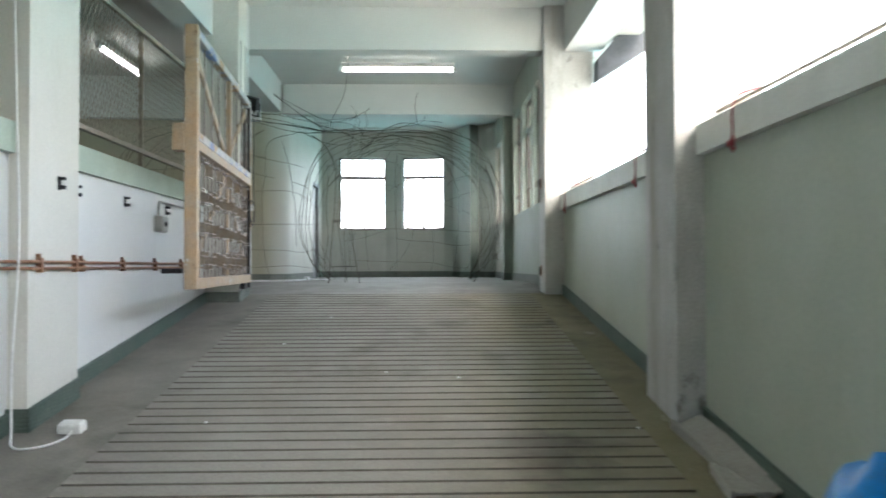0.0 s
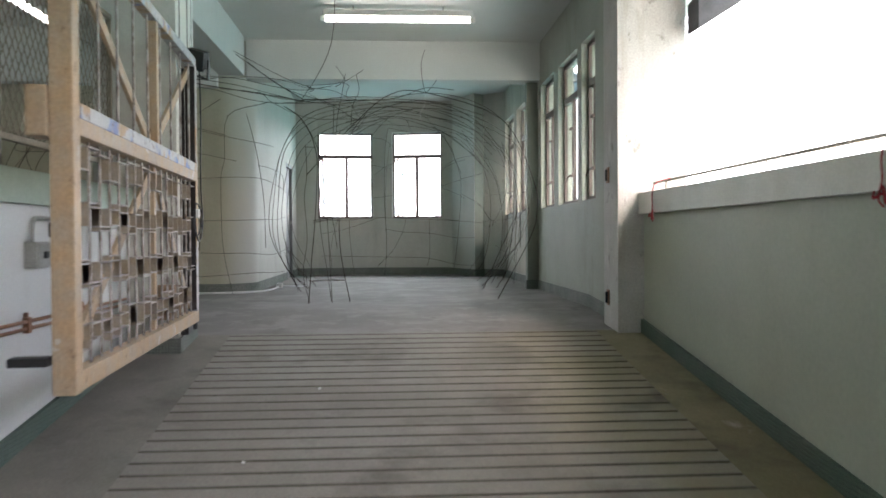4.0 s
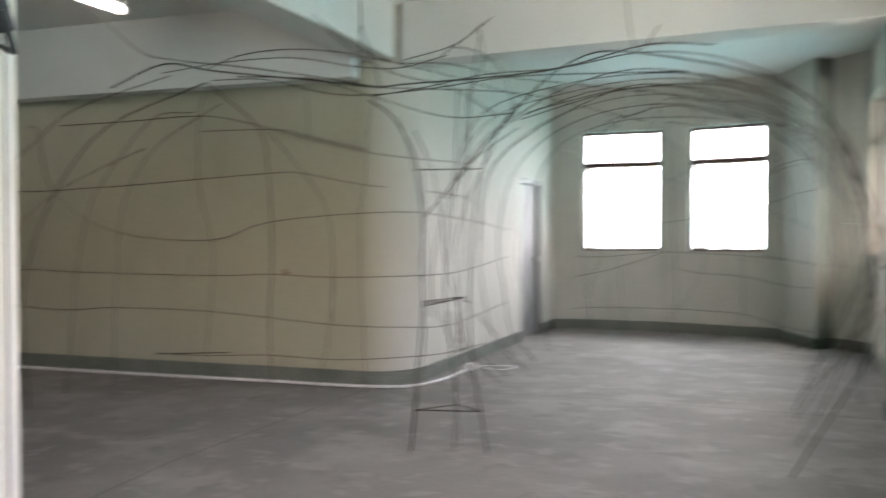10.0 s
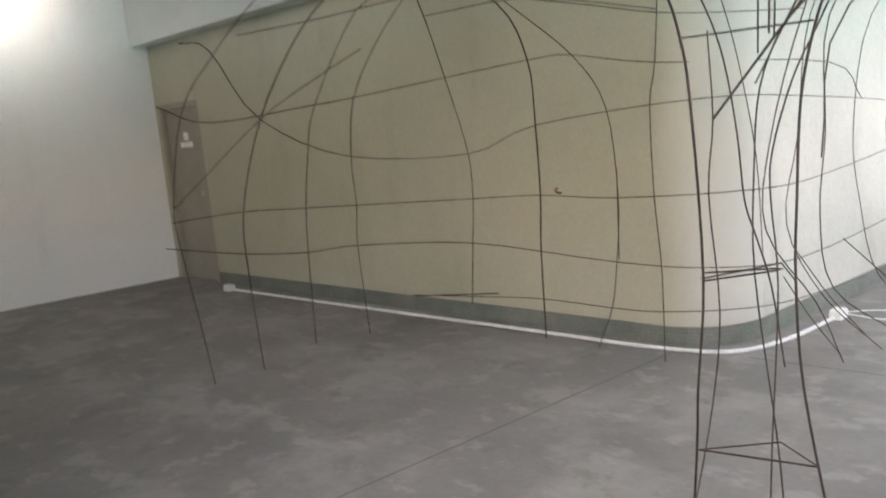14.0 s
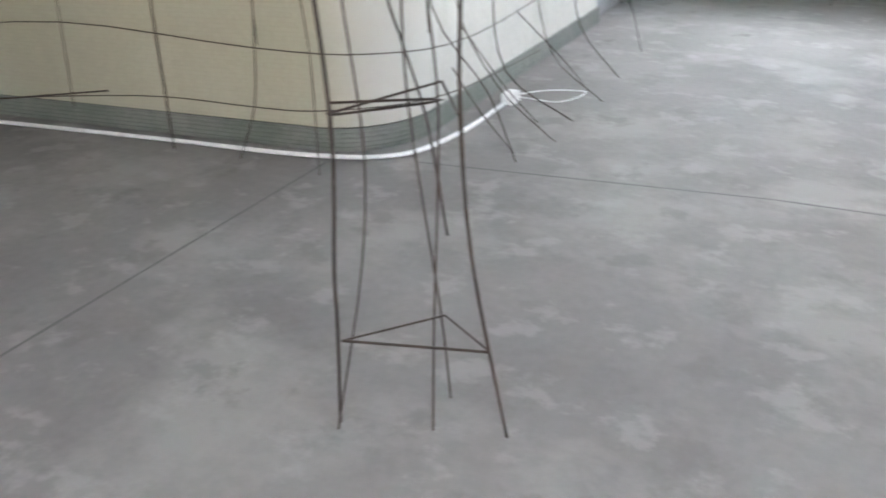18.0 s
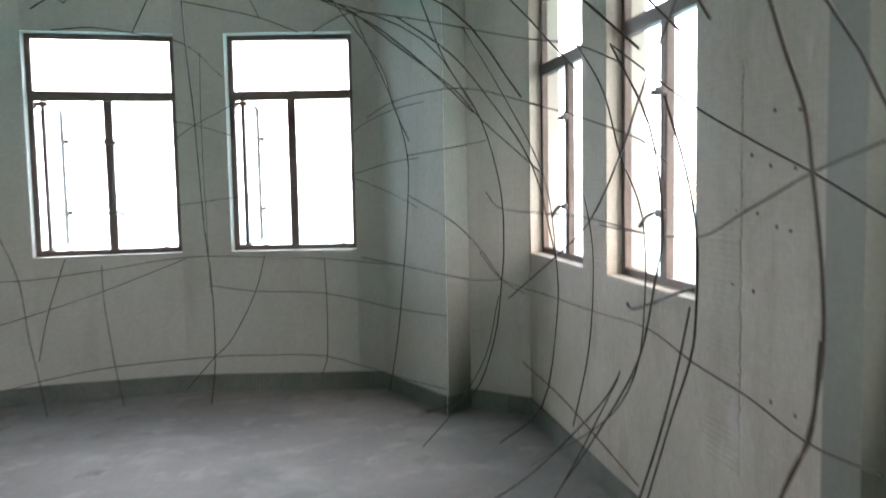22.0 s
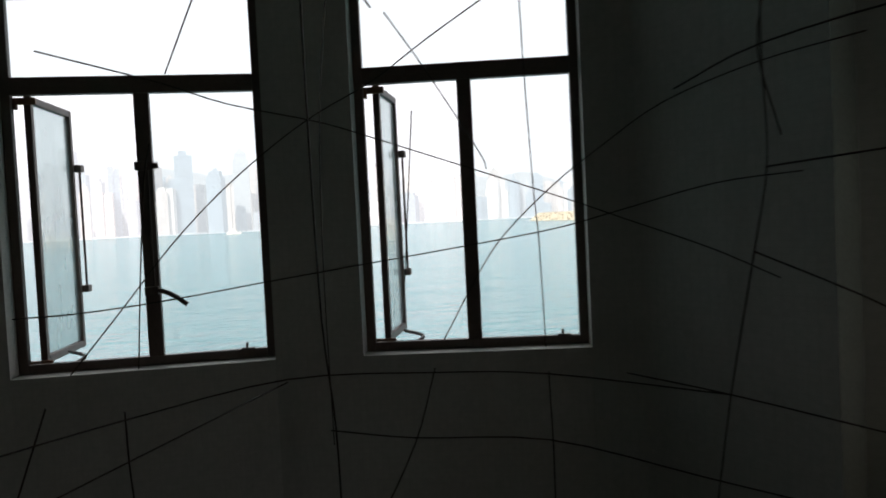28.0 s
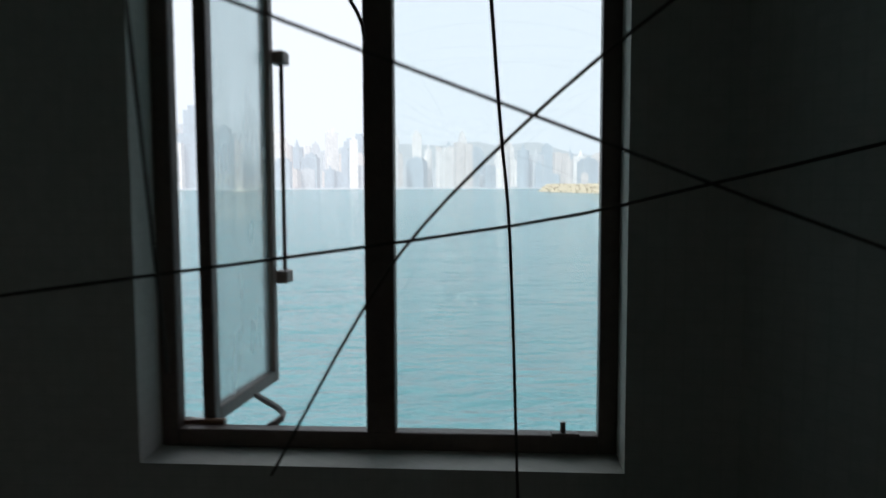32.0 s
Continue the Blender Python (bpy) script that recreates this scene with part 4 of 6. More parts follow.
part("lock_box", bm, M_GATE, gate, "peach painted lock box")
bm = bmesh.new()
soft_box(bm, (-0.03, 0.06, 0.13), (0.05, 0.22, 0.17), 0.006)
part("drop_bolt", bm, M_BLACK, gate)
bm = bmesh.new()
soft_box(bm, (GL - 0.10, 0.042, 0.12), (GL - 0.075, 0.10, GH - 0.1), 0.004)
part("edge_strip", bm, M_RUSTY, gate, "dark rusted back strip of the hinge stile")
bm = bmesh.new()
cyl(bm, (GL - 0.02, 0, -0.06), (GL - 0.02, 0, 0.02), 0.03)
soft_box(bm, (GL - 0.35, -0.02, -0.07), (GL - 0.15, 0.04, 0.0), 0.006)
part("foot", bm, M_BLACK, gate)
for z in (1.0, 0.2, 1.98):
    bm = bmesh.new()
    soft_box(bm, (GL - 0.005, -0.03, z), (GL + 0.08, 0.04, z + 0.07), 0.01)
    part("hinge", bm, M_HINGE, gate, "rusty hinge block")

lamp = empty("flood_light", Matrix.Translation((-1.33, 10.98, 2.21)) @ Matrix.Rotation(radians(-20), 4, 'Z') @ Matrix.Rotation(radians(18), 4, 'Y') @ Matrix.Rotation(radians(20), 4, 'X') @ Matrix.Scale(0.82, 4), "black flood light clamped above the gate", "flood light")
bm = bmesh.new()
soft_box(bm, (-0.11, -0.10, -0.05), (0.11, 0.0, 0.13), 0.02)
part("lamp_body", bm, M_BLACK, lamp)
bm = bmesh.new()
soft_box(bm, (-0.12, -0.12, -0.06), (0.12, -0.10, 0.14), 0.006)
part("bezel", bm, M_BLACK, lamp)
bm = bmesh.new()
soft_box(bm, (-0.14, -0.06, -0.13), (-0.125, -0.03, 0.06), 0.003)
soft_box(bm, (0.125, -0.06, -0.13), (0.14, -0.03, 0.06), 0.003)
soft_box(bm, (-0.14, -0.06, -0.145), (0.14, -0.03, -0.13), 0.003)
part("bracket", bm, M_BLACK, lamp)

bm = bmesh.new()
tube(bm, smooth_line([(-1.32, 10.90, 2.12), (-1.29, 10.80, 1.7), (-1.29, 10.78, 1.2), (-1.28, 10.78, 0.95), (-1.27, 10.73, 0.80), (-1.28, 10.66, 0.72), (-1.29, 10.60, 0.82), (-1.29, 10.62, 1.02), (-1.26, 10.69, 0.92), (-1.28, 10.64, 0.77), (-1.30, 10.58, 0.85), (-1.30, 10.62, 0.98)], 6), 0.006, 6)
rounded(solid("power_cable", bm, M_BLACK, "black power cable hanging in loops from the gate", "cable", ""), 75)
e = empty("socket_adapter", Matrix.Translation((-1.29, 10.64, 0.94)), "small white socket adapter hanging on the cable", "adapter")
bpart("adapter_body", (-0.02, -0.022, -0.035), (0.02, 0.022, 0.035), M_CONDUIT, e, 0.006)

# pier beside the gate: two vertical conduits
for i, (x, y) in enumerate(((-1.405, 10.98), (-1.405, 11.05))):
    bm = bmesh.new()
    cyl(bm, (x - 0.012, y, ramp_z(y)), (x - 0.012, y, CEIL), 0.010, 10)
    solid("pipe", bm, M_WHITE, "white painted vertical pipe on the pier", "pipe", "", "pier pipes")

for k, y in enumerate((10.66, 10.90, 11.035)):
    block("pier_groove_%d" % (k + 1), (-1.4205, y, 0.05), (-1.4165, y + 0.017, 2.9), M_GROOVE, label="dark vertical groove in the white pier", category="groove")

# ---- mesh screens above the ledge ----
def mesh_screen(y0, y1):
    s = empty("mesh_screen", Matrix.Translation((-1.9, y0, 1.3)), "grey expanded metal screen in a steel frame", "screen", "mesh screens")
    n, h = y1 - y0, 1.12
    bpart("frame_bar", (-0.02, 0, 0), (0.02, n, 0.04), M_MESH, s)
    bpart("frame_bar", (-0.02, 0, h), (0.02, n, h + 0.04), M_MESH, s)
    posts = [0, n * 0.5, n - 0.03]
    for y in posts:
        bpart("frame_post", (-0.018, y, -0.17), (0.018, y + 0.03, h), M_MESH, s)
    bm = bmesh.new()
    step, lean = 0.075, 0.62
    for sgn in (1, -1):
        k = -h * lean
        while k < n + h * lean:
            ya, yb = (k, k + h * lean) if sgn > 0 else (k + h * lean, k)
            za, zb = 0.03, h
            pts = []
            for y, z, o, zo in ((ya, za, yb, zb), (yb, zb, ya, za)):
                c = min(max(y, 0.01), n - 0.01)
                pts.append(Vector((sgn * 0.003, c, z + (c - y) / (o - y) * (zo - z))))
            if abs(pts[0].y - pts[1].y) > 0.02:
                d = (pts[1] - pts[0]).normalized()
                q = Vector((0, -d.z, d.y)) * 0.004
                vs = [bm.verts.new(p + a + Vector((b, 0, 0))) for p in pts for a, b in ((q, 0.002), (-q, 0.002), (-q, -0.002), (q, -0.002))]
                for i in range(4):
                    j = (i + 1) % 4
                    bm.faces.new((vs[i], vs[j], vs[4 + j], vs[4 + i]))
            k += step
    part("expanded_mesh", bm, M_MESH, s)
    return s


mesh_screen(6.95, 10.50)
mesh_screen(2.05, 6.15)

# ---- pipes, clips and boxes on the low wall ----
for k, z in enumerate((0.245, 0.285)):
    bm = bmesh.new()
    tube(bm, [Vector(p) for p in ((-1.78, -1.9, z), (-1.78, 6.1, z), (-1.655, 6.18, z), (-1.655, 6.92, z), (-1.78, 6.99, z), (-1.78, 10.5, z))], 0.011, 8)
    solid("pipe", bm, M_PIPE, "thin brown pipe along the low wall", "pipe", "", "wall pipes")
for y in (5.4, 6.3, 6.8, 7.2, 8.0, 8.8, 9.6):
    x = -1.655 if 6.2 <= y <= 6.9 else -1.78
    e = empty("pipe_clip", Matrix.Translation((x, y, 0.265)), "brown metal clip holding two pipes", "clip", "pipe clips")
    bpart("clip_band", (-0.02, -0.02, -0.045), (0.016, 0.02, 0.045), M_PIPE, e, 0.004)
    bpart("clip_foot", (-0.024, -0.008, 0.045), (0.004, 0.008, 0.07), M_PIPE, e, 0.002)
for x, y in ((-1.68, 6.6), (-1.80, 7.13), (-1.80, 8.08), (-1.80, 9.15)):
    e = empty("wall_bracket", Matrix.Translation((x, y, 0.80)), "small dark metal wall bracket", "bracket", "wall brackets")
    bpart("back_plate", (0, -0.02, -0.045), (0.008, 0.02, 0.045), M_BLACK, e, 0.002)
    bpart("hook", (0.008, -0.016, -0.04), (0.045, 0.012, -0.015), M_BLACK, e, 0.003)
    bpart("hook", (0.008, -0.016, 0.02), (0.045, 0.012, 0.04), M_BLACK, e, 0.003)
e = empty("switch_box", Matrix.Translation((-1.80, 8.9, 0.655)), "grey metal switch box with a bent conduit", "switch box")
bpart("box_body", (0, -0.09, -0.075), (0.07, 0.09, 0.075), M_GREYBOX, e, 0.008)
bpart("box_cover", (0.07, -0.08, -0.065), (0.078, 0.08, 0.065), M_GREYBOX, e, 0.003)
bpart("switch", (0.078, -0.02, -0.02), (0.095, 0.02, 0.02), M_BLACK, e, 0.004)
bm = bmesh.new()
tube(bm, smooth_line([(0.03, -0.05, 0.07), (0.03, -0.05, 0.14), (0.03, -0.02, 0.20), (0.03, 0.08, 0.21), (0.03, 0.8, 0.21), (0.03, 1.6, 0.21)], 5), 0.012, 8)
part("conduit", bm, M_GREYBOX, e)

bm = bmesh.new()
tube(bm, smooth_line([(-1.77, 6.17, 2.9), (-1.75, 6.15, 2.0), (-1.72, 6.13, 1.2), (-1.70, 6.13, 0.4), (-1.73, 6.12, -0.3), (-1.71, 6.08, -0.68), (-1.62, 5.92, -0.766), (-1.48, 5.93, -0.765), (-1.40, 6.05, -0.748), (-1.39, 6.16, -0.72)], 6), 0.007, 6)
solid("extension_cable", bm, M_CONDUIT, "white extension cable hanging down the wall onto the ramp", "cable", "")
e = empty("extension_socket", Matrix.Translation((-1.41, 6.2, ramp_z(6.2))) @ Matrix.Rotation(math.atan(SLOPE), 4, 'X'), "white plastic extension socket on the ramp", "socket")
bpart("socket_body", (-0.07, -0.05, 0), (0.07, 0.05, 0.06), M_CONDUIT, e, 0.012)
bpart("socket_face", (-0.06, -0.04, 0.06), (0.06, 0.04, 0.066), M_CONDUIT, e, 0.003)

# blocks of wood wedged on the gate's bottom rail
for i, (u, z, n, h, tilt) in enumerate(((2.42, 0.092, 0.30, 0.15, 0), (2.74, 0.092, 0.22, 0.13, 0), (2.52, 0.243, 0.34, 0.09, 3))):
    e = empty("wood_block", along((-1.15, 7.72), (-1.36, 10.80), 0.07) @ Matrix.Translation((u, 0.06, z)), "rough brown block of wood wedged on the gate rail", "wood block", "wood blocks")
    bm = bmesh.new()
    soft_box(bm, (-n / 2, -0.045, 0), (n / 2, 0.10, h), 0.018, Matrix.Rotation(radians(tilt), 4, 'Y'))
    for v in bm.verts:
        v.co += Vector((0, 0, 1)) * 0.006 * noise.noise(v.co * 9 + Vector((i, 0, 0))) * (v.co.z > 0.03)
    part("block", bm, M_WOOD, e)

# ---- right side: rail, cords, latch plates, rubbish ----
bm = bmesh.new()
for a, b in ((6.85, 11.0), (1.95, 6.2)):
    cyl(bm, (2.52, a, 1.20), (2.52, b, 1.20), 0.012, 8)
    for y in (a + 0.05, (a + b) / 2, b - 0.3):
        cyl(bm, (2.52, y, 1.108), (2.52, y, 1.20), 0.008, 8)
solid("sill_rail", bm, M_MESH, "thin steel rail on the window ledge", "rail", "")
for y in (5.6, 7.55, 10.6):
    bm = bmesh.new()
    tube(bm, smooth_line([(2.52, y, 1.215), (2.40, y, 1.17), (2.372, y + 0.01, 1.08), (2.37, y, 0.98), (2.365, y + 0.02, 0.90), (2.37, y - 0.01, 0.86)]), 0.0045, 6)
    bmesh.ops.create_icosphere(bm, subdivisions=2, radius=0.016, matrix=Matrix.Translation((2.52, y, 1.205)))
    tube(bm, smooth_line([(2.37, y, 0.95), (2.36, y - 0.03, 0.92), (2.365, y - 0.035, 0.87)]), 0.008, 6)
    tube(bm, smooth_line([(2.37, y, 0.92), (2.355, y + 0.04, 0.90), (2.365, y + 0.05, 0.93)]), 0.006, 6)
    solid("cord", bm, M_RED, "red cord knotted round the rail", "cord", "", "red cords")
for z in (1.29, 0.19):
    e = empty("latch_plate", Matrix.Translation((2.2, 11.3, z)), "dark rusted latch plate on the pier", "latch", "pier latches")
    bpart("plate", (-0.012, -0.035, -0.07), (0, 0.035, 0.07), M_PIPE, e, 0.003)
    bpart("keeper", (-0.03, -0.012, -0.05), (-0.012, 0.012, 0.05), M_BLACK, e, 0.003)
for i, (x, y, rz, ry, s) in enumerate(((2.33, 5.72, 4, -22, 0.9), (2.36, 5.35, 14, -14, 0.45), (2.27, 5.28, -6, -5, 0.36))):
    z = ramp_z(y)
    e = empty("board", Matrix.Translation((x, y, z + 0.01)) @ Matrix.Rotation(math.atan(SLOPE), 4, 'X') @ Matrix.Rotation(radians(rz), 4, 'Z'), "broken grey board lying against the wall", "board", "broken boards")
    bm = bmesh.new()
    soft_box(bm, (-0.10, -s / 2, 0), (0.09, s / 2, 0.015), 0.003)
    bm.transform(Matrix.Translation((0, 0, 0.03)) @ Matrix.Rotation(radians(ry), 4, 'Y'))
    part("sheet", bm, M_CARD, e)
    bm = bmesh.new()
    soft_box(bm, (-0.11, -s / 2, -0.008), (-0.085, s / 2, 0.05), 0.003)
    part("edge_strip", bm, M_CARD, e)
bm = bmesh.new()
bmesh.ops.create_uvsphere(bm, u_segments=24, v_segments=14, radius=1)
for v in bm.verts:
    n = noise.noise(v.co * 2.2)
    v.co = Vector((2.245 + v.co.x * 0.17 * (1 + 0.2 * n), 4.0 + v.co.y * 0.3 * (1 + 0.2 * n), ramp_z(4.0) + 0.295 + max(v.co.z, -0.93) * 0.325 * (1 + 0.25 * n)))
rounded(solid("plastic_bag", bm, M_BLUE, "filled bright blue plastic bag by the wall", "bag", ""), 60)

# fixing holes and rust on the bay wall
plug_bm = bmesh.new()
cyl(plug_bm, (-0.004, 0, 0), (0.03, 0, 0), 0.007, 10)
plug_mesh = mesh_of("wall_plug", plug_bm, M_JOINT)
for k in range(14):
    y, z = 15.96 + 0.115 * (k % 4) + 0.02 * (k % 3), (1.84, 1.71, 1.66, 1.51, 1.46, 1.24, 0.87)[k // 2] + 0.01 * (k % 2)
    ob = new("wall_plug", plug_mesh)
    ob.location = (2.36, y, z)
    tagged(ob, "small dark fixing hole plug in the mosaic wall", "wall plug", "wall plugs")
M_RUST = mat("rust_stain", (0.33, 0.17, 0.06), 0.8, second=(0.45, 0.33, 0.18), scale=18, amount=0.9)


def stain(y, z, w, h, seed):
    bm = bmesh.new()
    rim = []
    for i in range(22):
        a = 2 * math.pi * i / 22
        r = 0.75 + 0.5 * noise.noise(Vector((math.cos(a) * 1.3, math.sin(a) * 1.3, seed)))
        rim.append(bm.verts.new((2.3585, y + w * r * math.cos(a), z + h * r * math.sin(a))))
    bm.faces.new(rim)
    return solid("rust_stain", bm, M_RUST, "small rust stain on the mosaic wall", "stain")


stain(15.80, 0.90, 0.03, 0.05, 1.5)
stain(16.06, 0.19, 0.05, 0.07, 4.2)

# crumbs of plaster on the ramp
rng = random.Random(8)
for k in range(6):
    x, y = rng.uniform(-0.9, 2.0), rng.uniform(5.2, 9.8)
    bm = bmesh.new()
    bmesh.ops.create_icosphere(bm, subdivisions=1, radius=1)
    for v in bm.verts:
        v.co = Vector((v.co.x * 0.012, v.co.y * 0.009, v.co.z * 0.007)) * (1 + 0.5 * noise.noise(v.co * 2 + Vector((k, 0, 0))))
    bm.transform(Matrix.Translation((x, y, ramp_z(y) + 0.006)))
    solid("plaster_chip", bm, M_SIGN, "small white chip of plaster on the ramp", "plaster chip", "", "plaster chips")

# wall hook in the room
e = empty("wall_hook", Matrix.Translation((-2.81, 15.05, 1.01)), "small rusty hook in the mosaic wall", "hook")
bm = bmesh.new()
tube(bm, smooth_line([(0, 0.02, 0), (0, -0.03, 0), (0, -0.05, 0.02), (0, -0.03, 0.035)]), 0.008, 6)
part("hook", bm, M_PIPE, e)
# stay lying on the sill
bm = bmesh.new()
tube(bm, smooth_line([(2.43, 16.66, 1.20), (2.34, 16.74, 1.165), (2.31, 16.98, 1.08), (2.31, 17.11, 1.045), (2.31, 17.165, 1.045), (2.31, 17.19, 1.06)]), 0.007, 6)
solid("window_stay", bm, M_BLACK, "bent black iron window stay hanging over the sill", "window stay", "")

# ---- wire framework ----
framework = empty("wire_framework", Matrix.Identity(4), "large domed framework of thin dark steel rods tied together", "sculpture")


def rod(mm, *points):
    bm = bmesh.new()
    tube(bm, smooth_line(points, 4), 0.86 * mm / 1000, 5)
    rounded(part("rod", bm, M_ROD, framework), 80)


rod(6, (-2.16, 13.14, 2.40), (-3.40, 13.46, 2.20), (-3.79, 13.32, 1.69), (-3.97, 13.21, 1.10), (-4.03, 13.22, 0.65), (-3.96, 13.21, 0.01))
rod(6, (-2.16, 13.14, 2.40), (-2.59, 14.33, 2.25), (-2.96, 14.97, 1.93), (-2.93, 14.97, 1.49), (-2.93, 14.97, 1.00), (-2.96, 14.97, 0.60), (-2.82, 14.81, 0.01))
rod(4, (-2.27, 13.29, 2.40), (-2.95, 14.01, 2.35), (-3.63, 14.80, 1.84), (-3.54, 14.87, 1.32), (-3.53, 14.87, 0.98), (-3.56, 14.86, 0.64), (-3.61, 14.85, 0.20), (-3.61, 14.85, 0.15))
rod(4, (-2.44, 13.64, 2.35), (-3.35, 14.00, 2.14), (-3.67, 13.98, 1.79), (-3.84, 14.02, 1.39), (-3.91, 14.07, 1.04), (-3.95, 14.07, 0.72), (-4.09, 14.19, 0.01))
rod(4, (-2.90, 13.88, 2.35), (-3.23, 13.76, 2.29), (-3.75, 13.71, 1.75), (-3.88, 13.70, 1.46), (-3.98, 13.69, 1.06), (-4.02, 13.69, 0.74), (-4.23, 13.79, 0.01))
rod(4, (-2.15, 12.78, 2.38), (-3.20, 13.00, 2.27), (-3.44, 12.89, 2.06), (-3.61, 12.73, 1.76), (-3.83, 12.69, 1.21), (-3.90, 12.73, 0.90), (-3.96, 12.81, 0.41), (-3.96, 12.85, 0.01))
rod(4, (-3.17, 12.58, 2.09), (-3.40, 12.85, 2.08), (-3.79, 13.32, 1.69), (-3.85, 14.01, 1.39), (-3.53, 14.87, 1.32), (-2.93, 14.97, 1.49), (-1.72, 15.14, 1.57), (-1.44, 15.97, 1.52), (-1.40, 17.32, 1.42))
rod(4, (-3.83, 12.69, 1.19), (-3.79, 13.32, 1.69), (-3.65, 13.67, 1.92), (-3.44, 13.92, 2.09))
rod(4, (-3.47, 12.53, 1.79), (-3.73, 12.95, 1.69), (-3.75, 13.70, 1.76), (-3.67, 13.98, 1.79), (-2.96, 14.97, 1.94), (-2.60, 15.01, 1.93), (-1.98, 15.04, 1.81), (-1.43, 16.13, 1.73), (-1.41, 16.58, 1.48))
rod(4, (-3.84, 12.67, 1.11), (-3.97, 13.21, 1.10), (-3.98, 13.69, 1.06), (-3.54, 14.87, 0.98), (-2.93, 14.97, 1.00), (-2.31, 15.03, 0.98), (-1.50, 15.38, 1.00), (-1.43, 16.11, 1.02), (-1.40, 17.31, 1.12))
rod(4, (-3.84, 12.61, 0.96), (-4.02, 13.22, 0.81), (-4.02, 13.69, 0.74), (-3.95, 14.07, 0.73), (-3.56, 14.86, 0.64), (-2.34, 15.03, 0.55), (-1.70, 15.16, 0.54), (-1.46, 15.81, 0.51), (-1.40, 17.31, 0.61))
rod(4, (-3.86, 14.47, 0.28), (-3.61, 14.83, 0.22), (-3.01, 14.97, 0.24), (-2.40, 15.03, 0.23), (-2.00, 15.04, 0.25), (-1.59, 15.27, 0.27), (-1.46, 15.73, 0.25), (-1.41, 16.65, 0.23))
rod(6, (-3.85, 14.49, 0.27), (-3.38, 14.92, 0.25))
rod(4, (-3.38, 13.02, 2.16), (-3.31, 13.58, 2.26), (-2.98, 14.00, 2.34), (-2.74, 14.19, 2.32), (-2.54, 15.01, 2.25), (-1.95, 15.03, 2.10), (-1.59, 15.26, 2.05), (-1.45, 15.84, 2.06))
rod(4, (-2.52, 14.34, 2.24), (-2.60, 15.01, 1.93), (-2.36, 15.03, 1.57), (-2.30, 15.03, 0.98), (-2.34, 15.03, 0.55), (-2.40, 15.03, 0.23), (-2.37, 14.83, 0.01))
rod(4, (-1.20, 13.82, 2.36), (-1.93, 15.03, 2.38), (-1.98, 15.04, 1.81), (-2.03, 15.04, 1.56), (-2.03, 15.04, 0.99), (-2.00, 15.04, 0.53), (-1.84, 14.80, 0.01))
rod(4, (-1.76, 13.76, 2.38), (-2.54, 15.01, 2.27))
rod(4, (-3.06, 14.17, 2.24), (-2.42, 14.33, 2.24), (-2.54, 15.01, 2.27), (-1.95, 15.03, 2.12))
rod(4, (-2.30, 15.03, 1.17), (-2.32, 15.03, 0.57))
rod(4, (-1.71, 15.16, 2.43), (-1.63, 15.23, 2.10), (-1.57, 15.28, 1.76), (-1.51, 15.34, 1.21), (-1.50, 15.37, 0.61))
rod(6, (-0.94, 13.20, 2.21), (-0.78, 13.20, 2.10), (-0.66, 13.20, 1.92), (-0.61, 13.20, 1.77), (-0.58, 13.20, 1.55), (-0.62, 13.30, 0.93), (-0.66, 13.30, 0.51), (-0.67, 13.30, 0.34), (-0.70, 13.30, 0.00))
rod(6, (-0.04, 13.45, 2.17), (-0.15, 13.45, 2.04), (-0.21, 13.45, 1.94), (-0.28, 13.45, 1.76), (-0.33, 13.45, 1.53), (-0.35, 13.45, 1.20), (-0.36, 13.45, 0.93), (-0.34, 13.45, 0.54), (-0.24, 13.44, 0.00))
rod(4, (-0.40, 13.35, 2.27), (-0.41, 13.35, 1.98), (-0.42, 13.35, 1.69))
rod(4, (-0.09, 13.60, 2.04), (-0.32, 13.60, 1.90), (-0.46, 13.60, 1.78), (-0.55, 13.60, 1.58), (-0.58, 13.60, 1.30), (-0.59, 13.60, 0.89), (-0.50, 13.56, 0.30), (-0.46, 13.53, 0.00))
rod(4, (-0.72, 13.40, 2.03), (-0.63, 13.40, 1.86), (-0.57, 13.40, 1.68), (-0.53, 13.40, 1.43), (-0.51, 13.40, 1.20), (-0.47, 13.40, 1.07), (-0.42, 13.40, 0.90), (-0.38, 13.40, 0.62))
rod(4, (-0.25, 13.60, 1.94), (-0.34, 13.60, 1.77), (-0.43, 13.60, 1.60), (-0.51, 13.60, 1.35), (-0.52, 13.60, 1.18), (-0.50, 13.60, 0.85), (-0.46, 13.45, 0.30), (-0.44, 13.38, 0.00))
rod(4, (-0.73, 13.40, 1.78), (-0.26, 13.40, 1.77))
rod(4, (-0.65, 13.35, 0.94), (-0.35, 13.35, 0.98), (-0.65, 13.35, 0.91))
rod(6, (-2.39, 12.54, 2.28), (-2.00, 12.57, 2.40), (-1.92, 12.93, 2.42), (-1.03, 12.94, 2.28), (-0.71, 12.88, 2.22), (-0.66, 13.16, 2.28), (0.23, 13.12, 2.28), (0.66, 13.88, 2.55), (1.04, 14.27, 2.60))
rod(4, (-3.81, 13.63, 3.30), (-2.49, 12.83, 2.60), (-2.02, 12.69, 2.45), (-1.33, 12.43, 2.30), (-1.07, 12.89, 2.30), (-0.71, 12.93, 2.22))
rod(6, (-2.08, 15.06, 3.40), (-1.16, 13.63, 2.60), (-0.68, 12.86, 2.22))
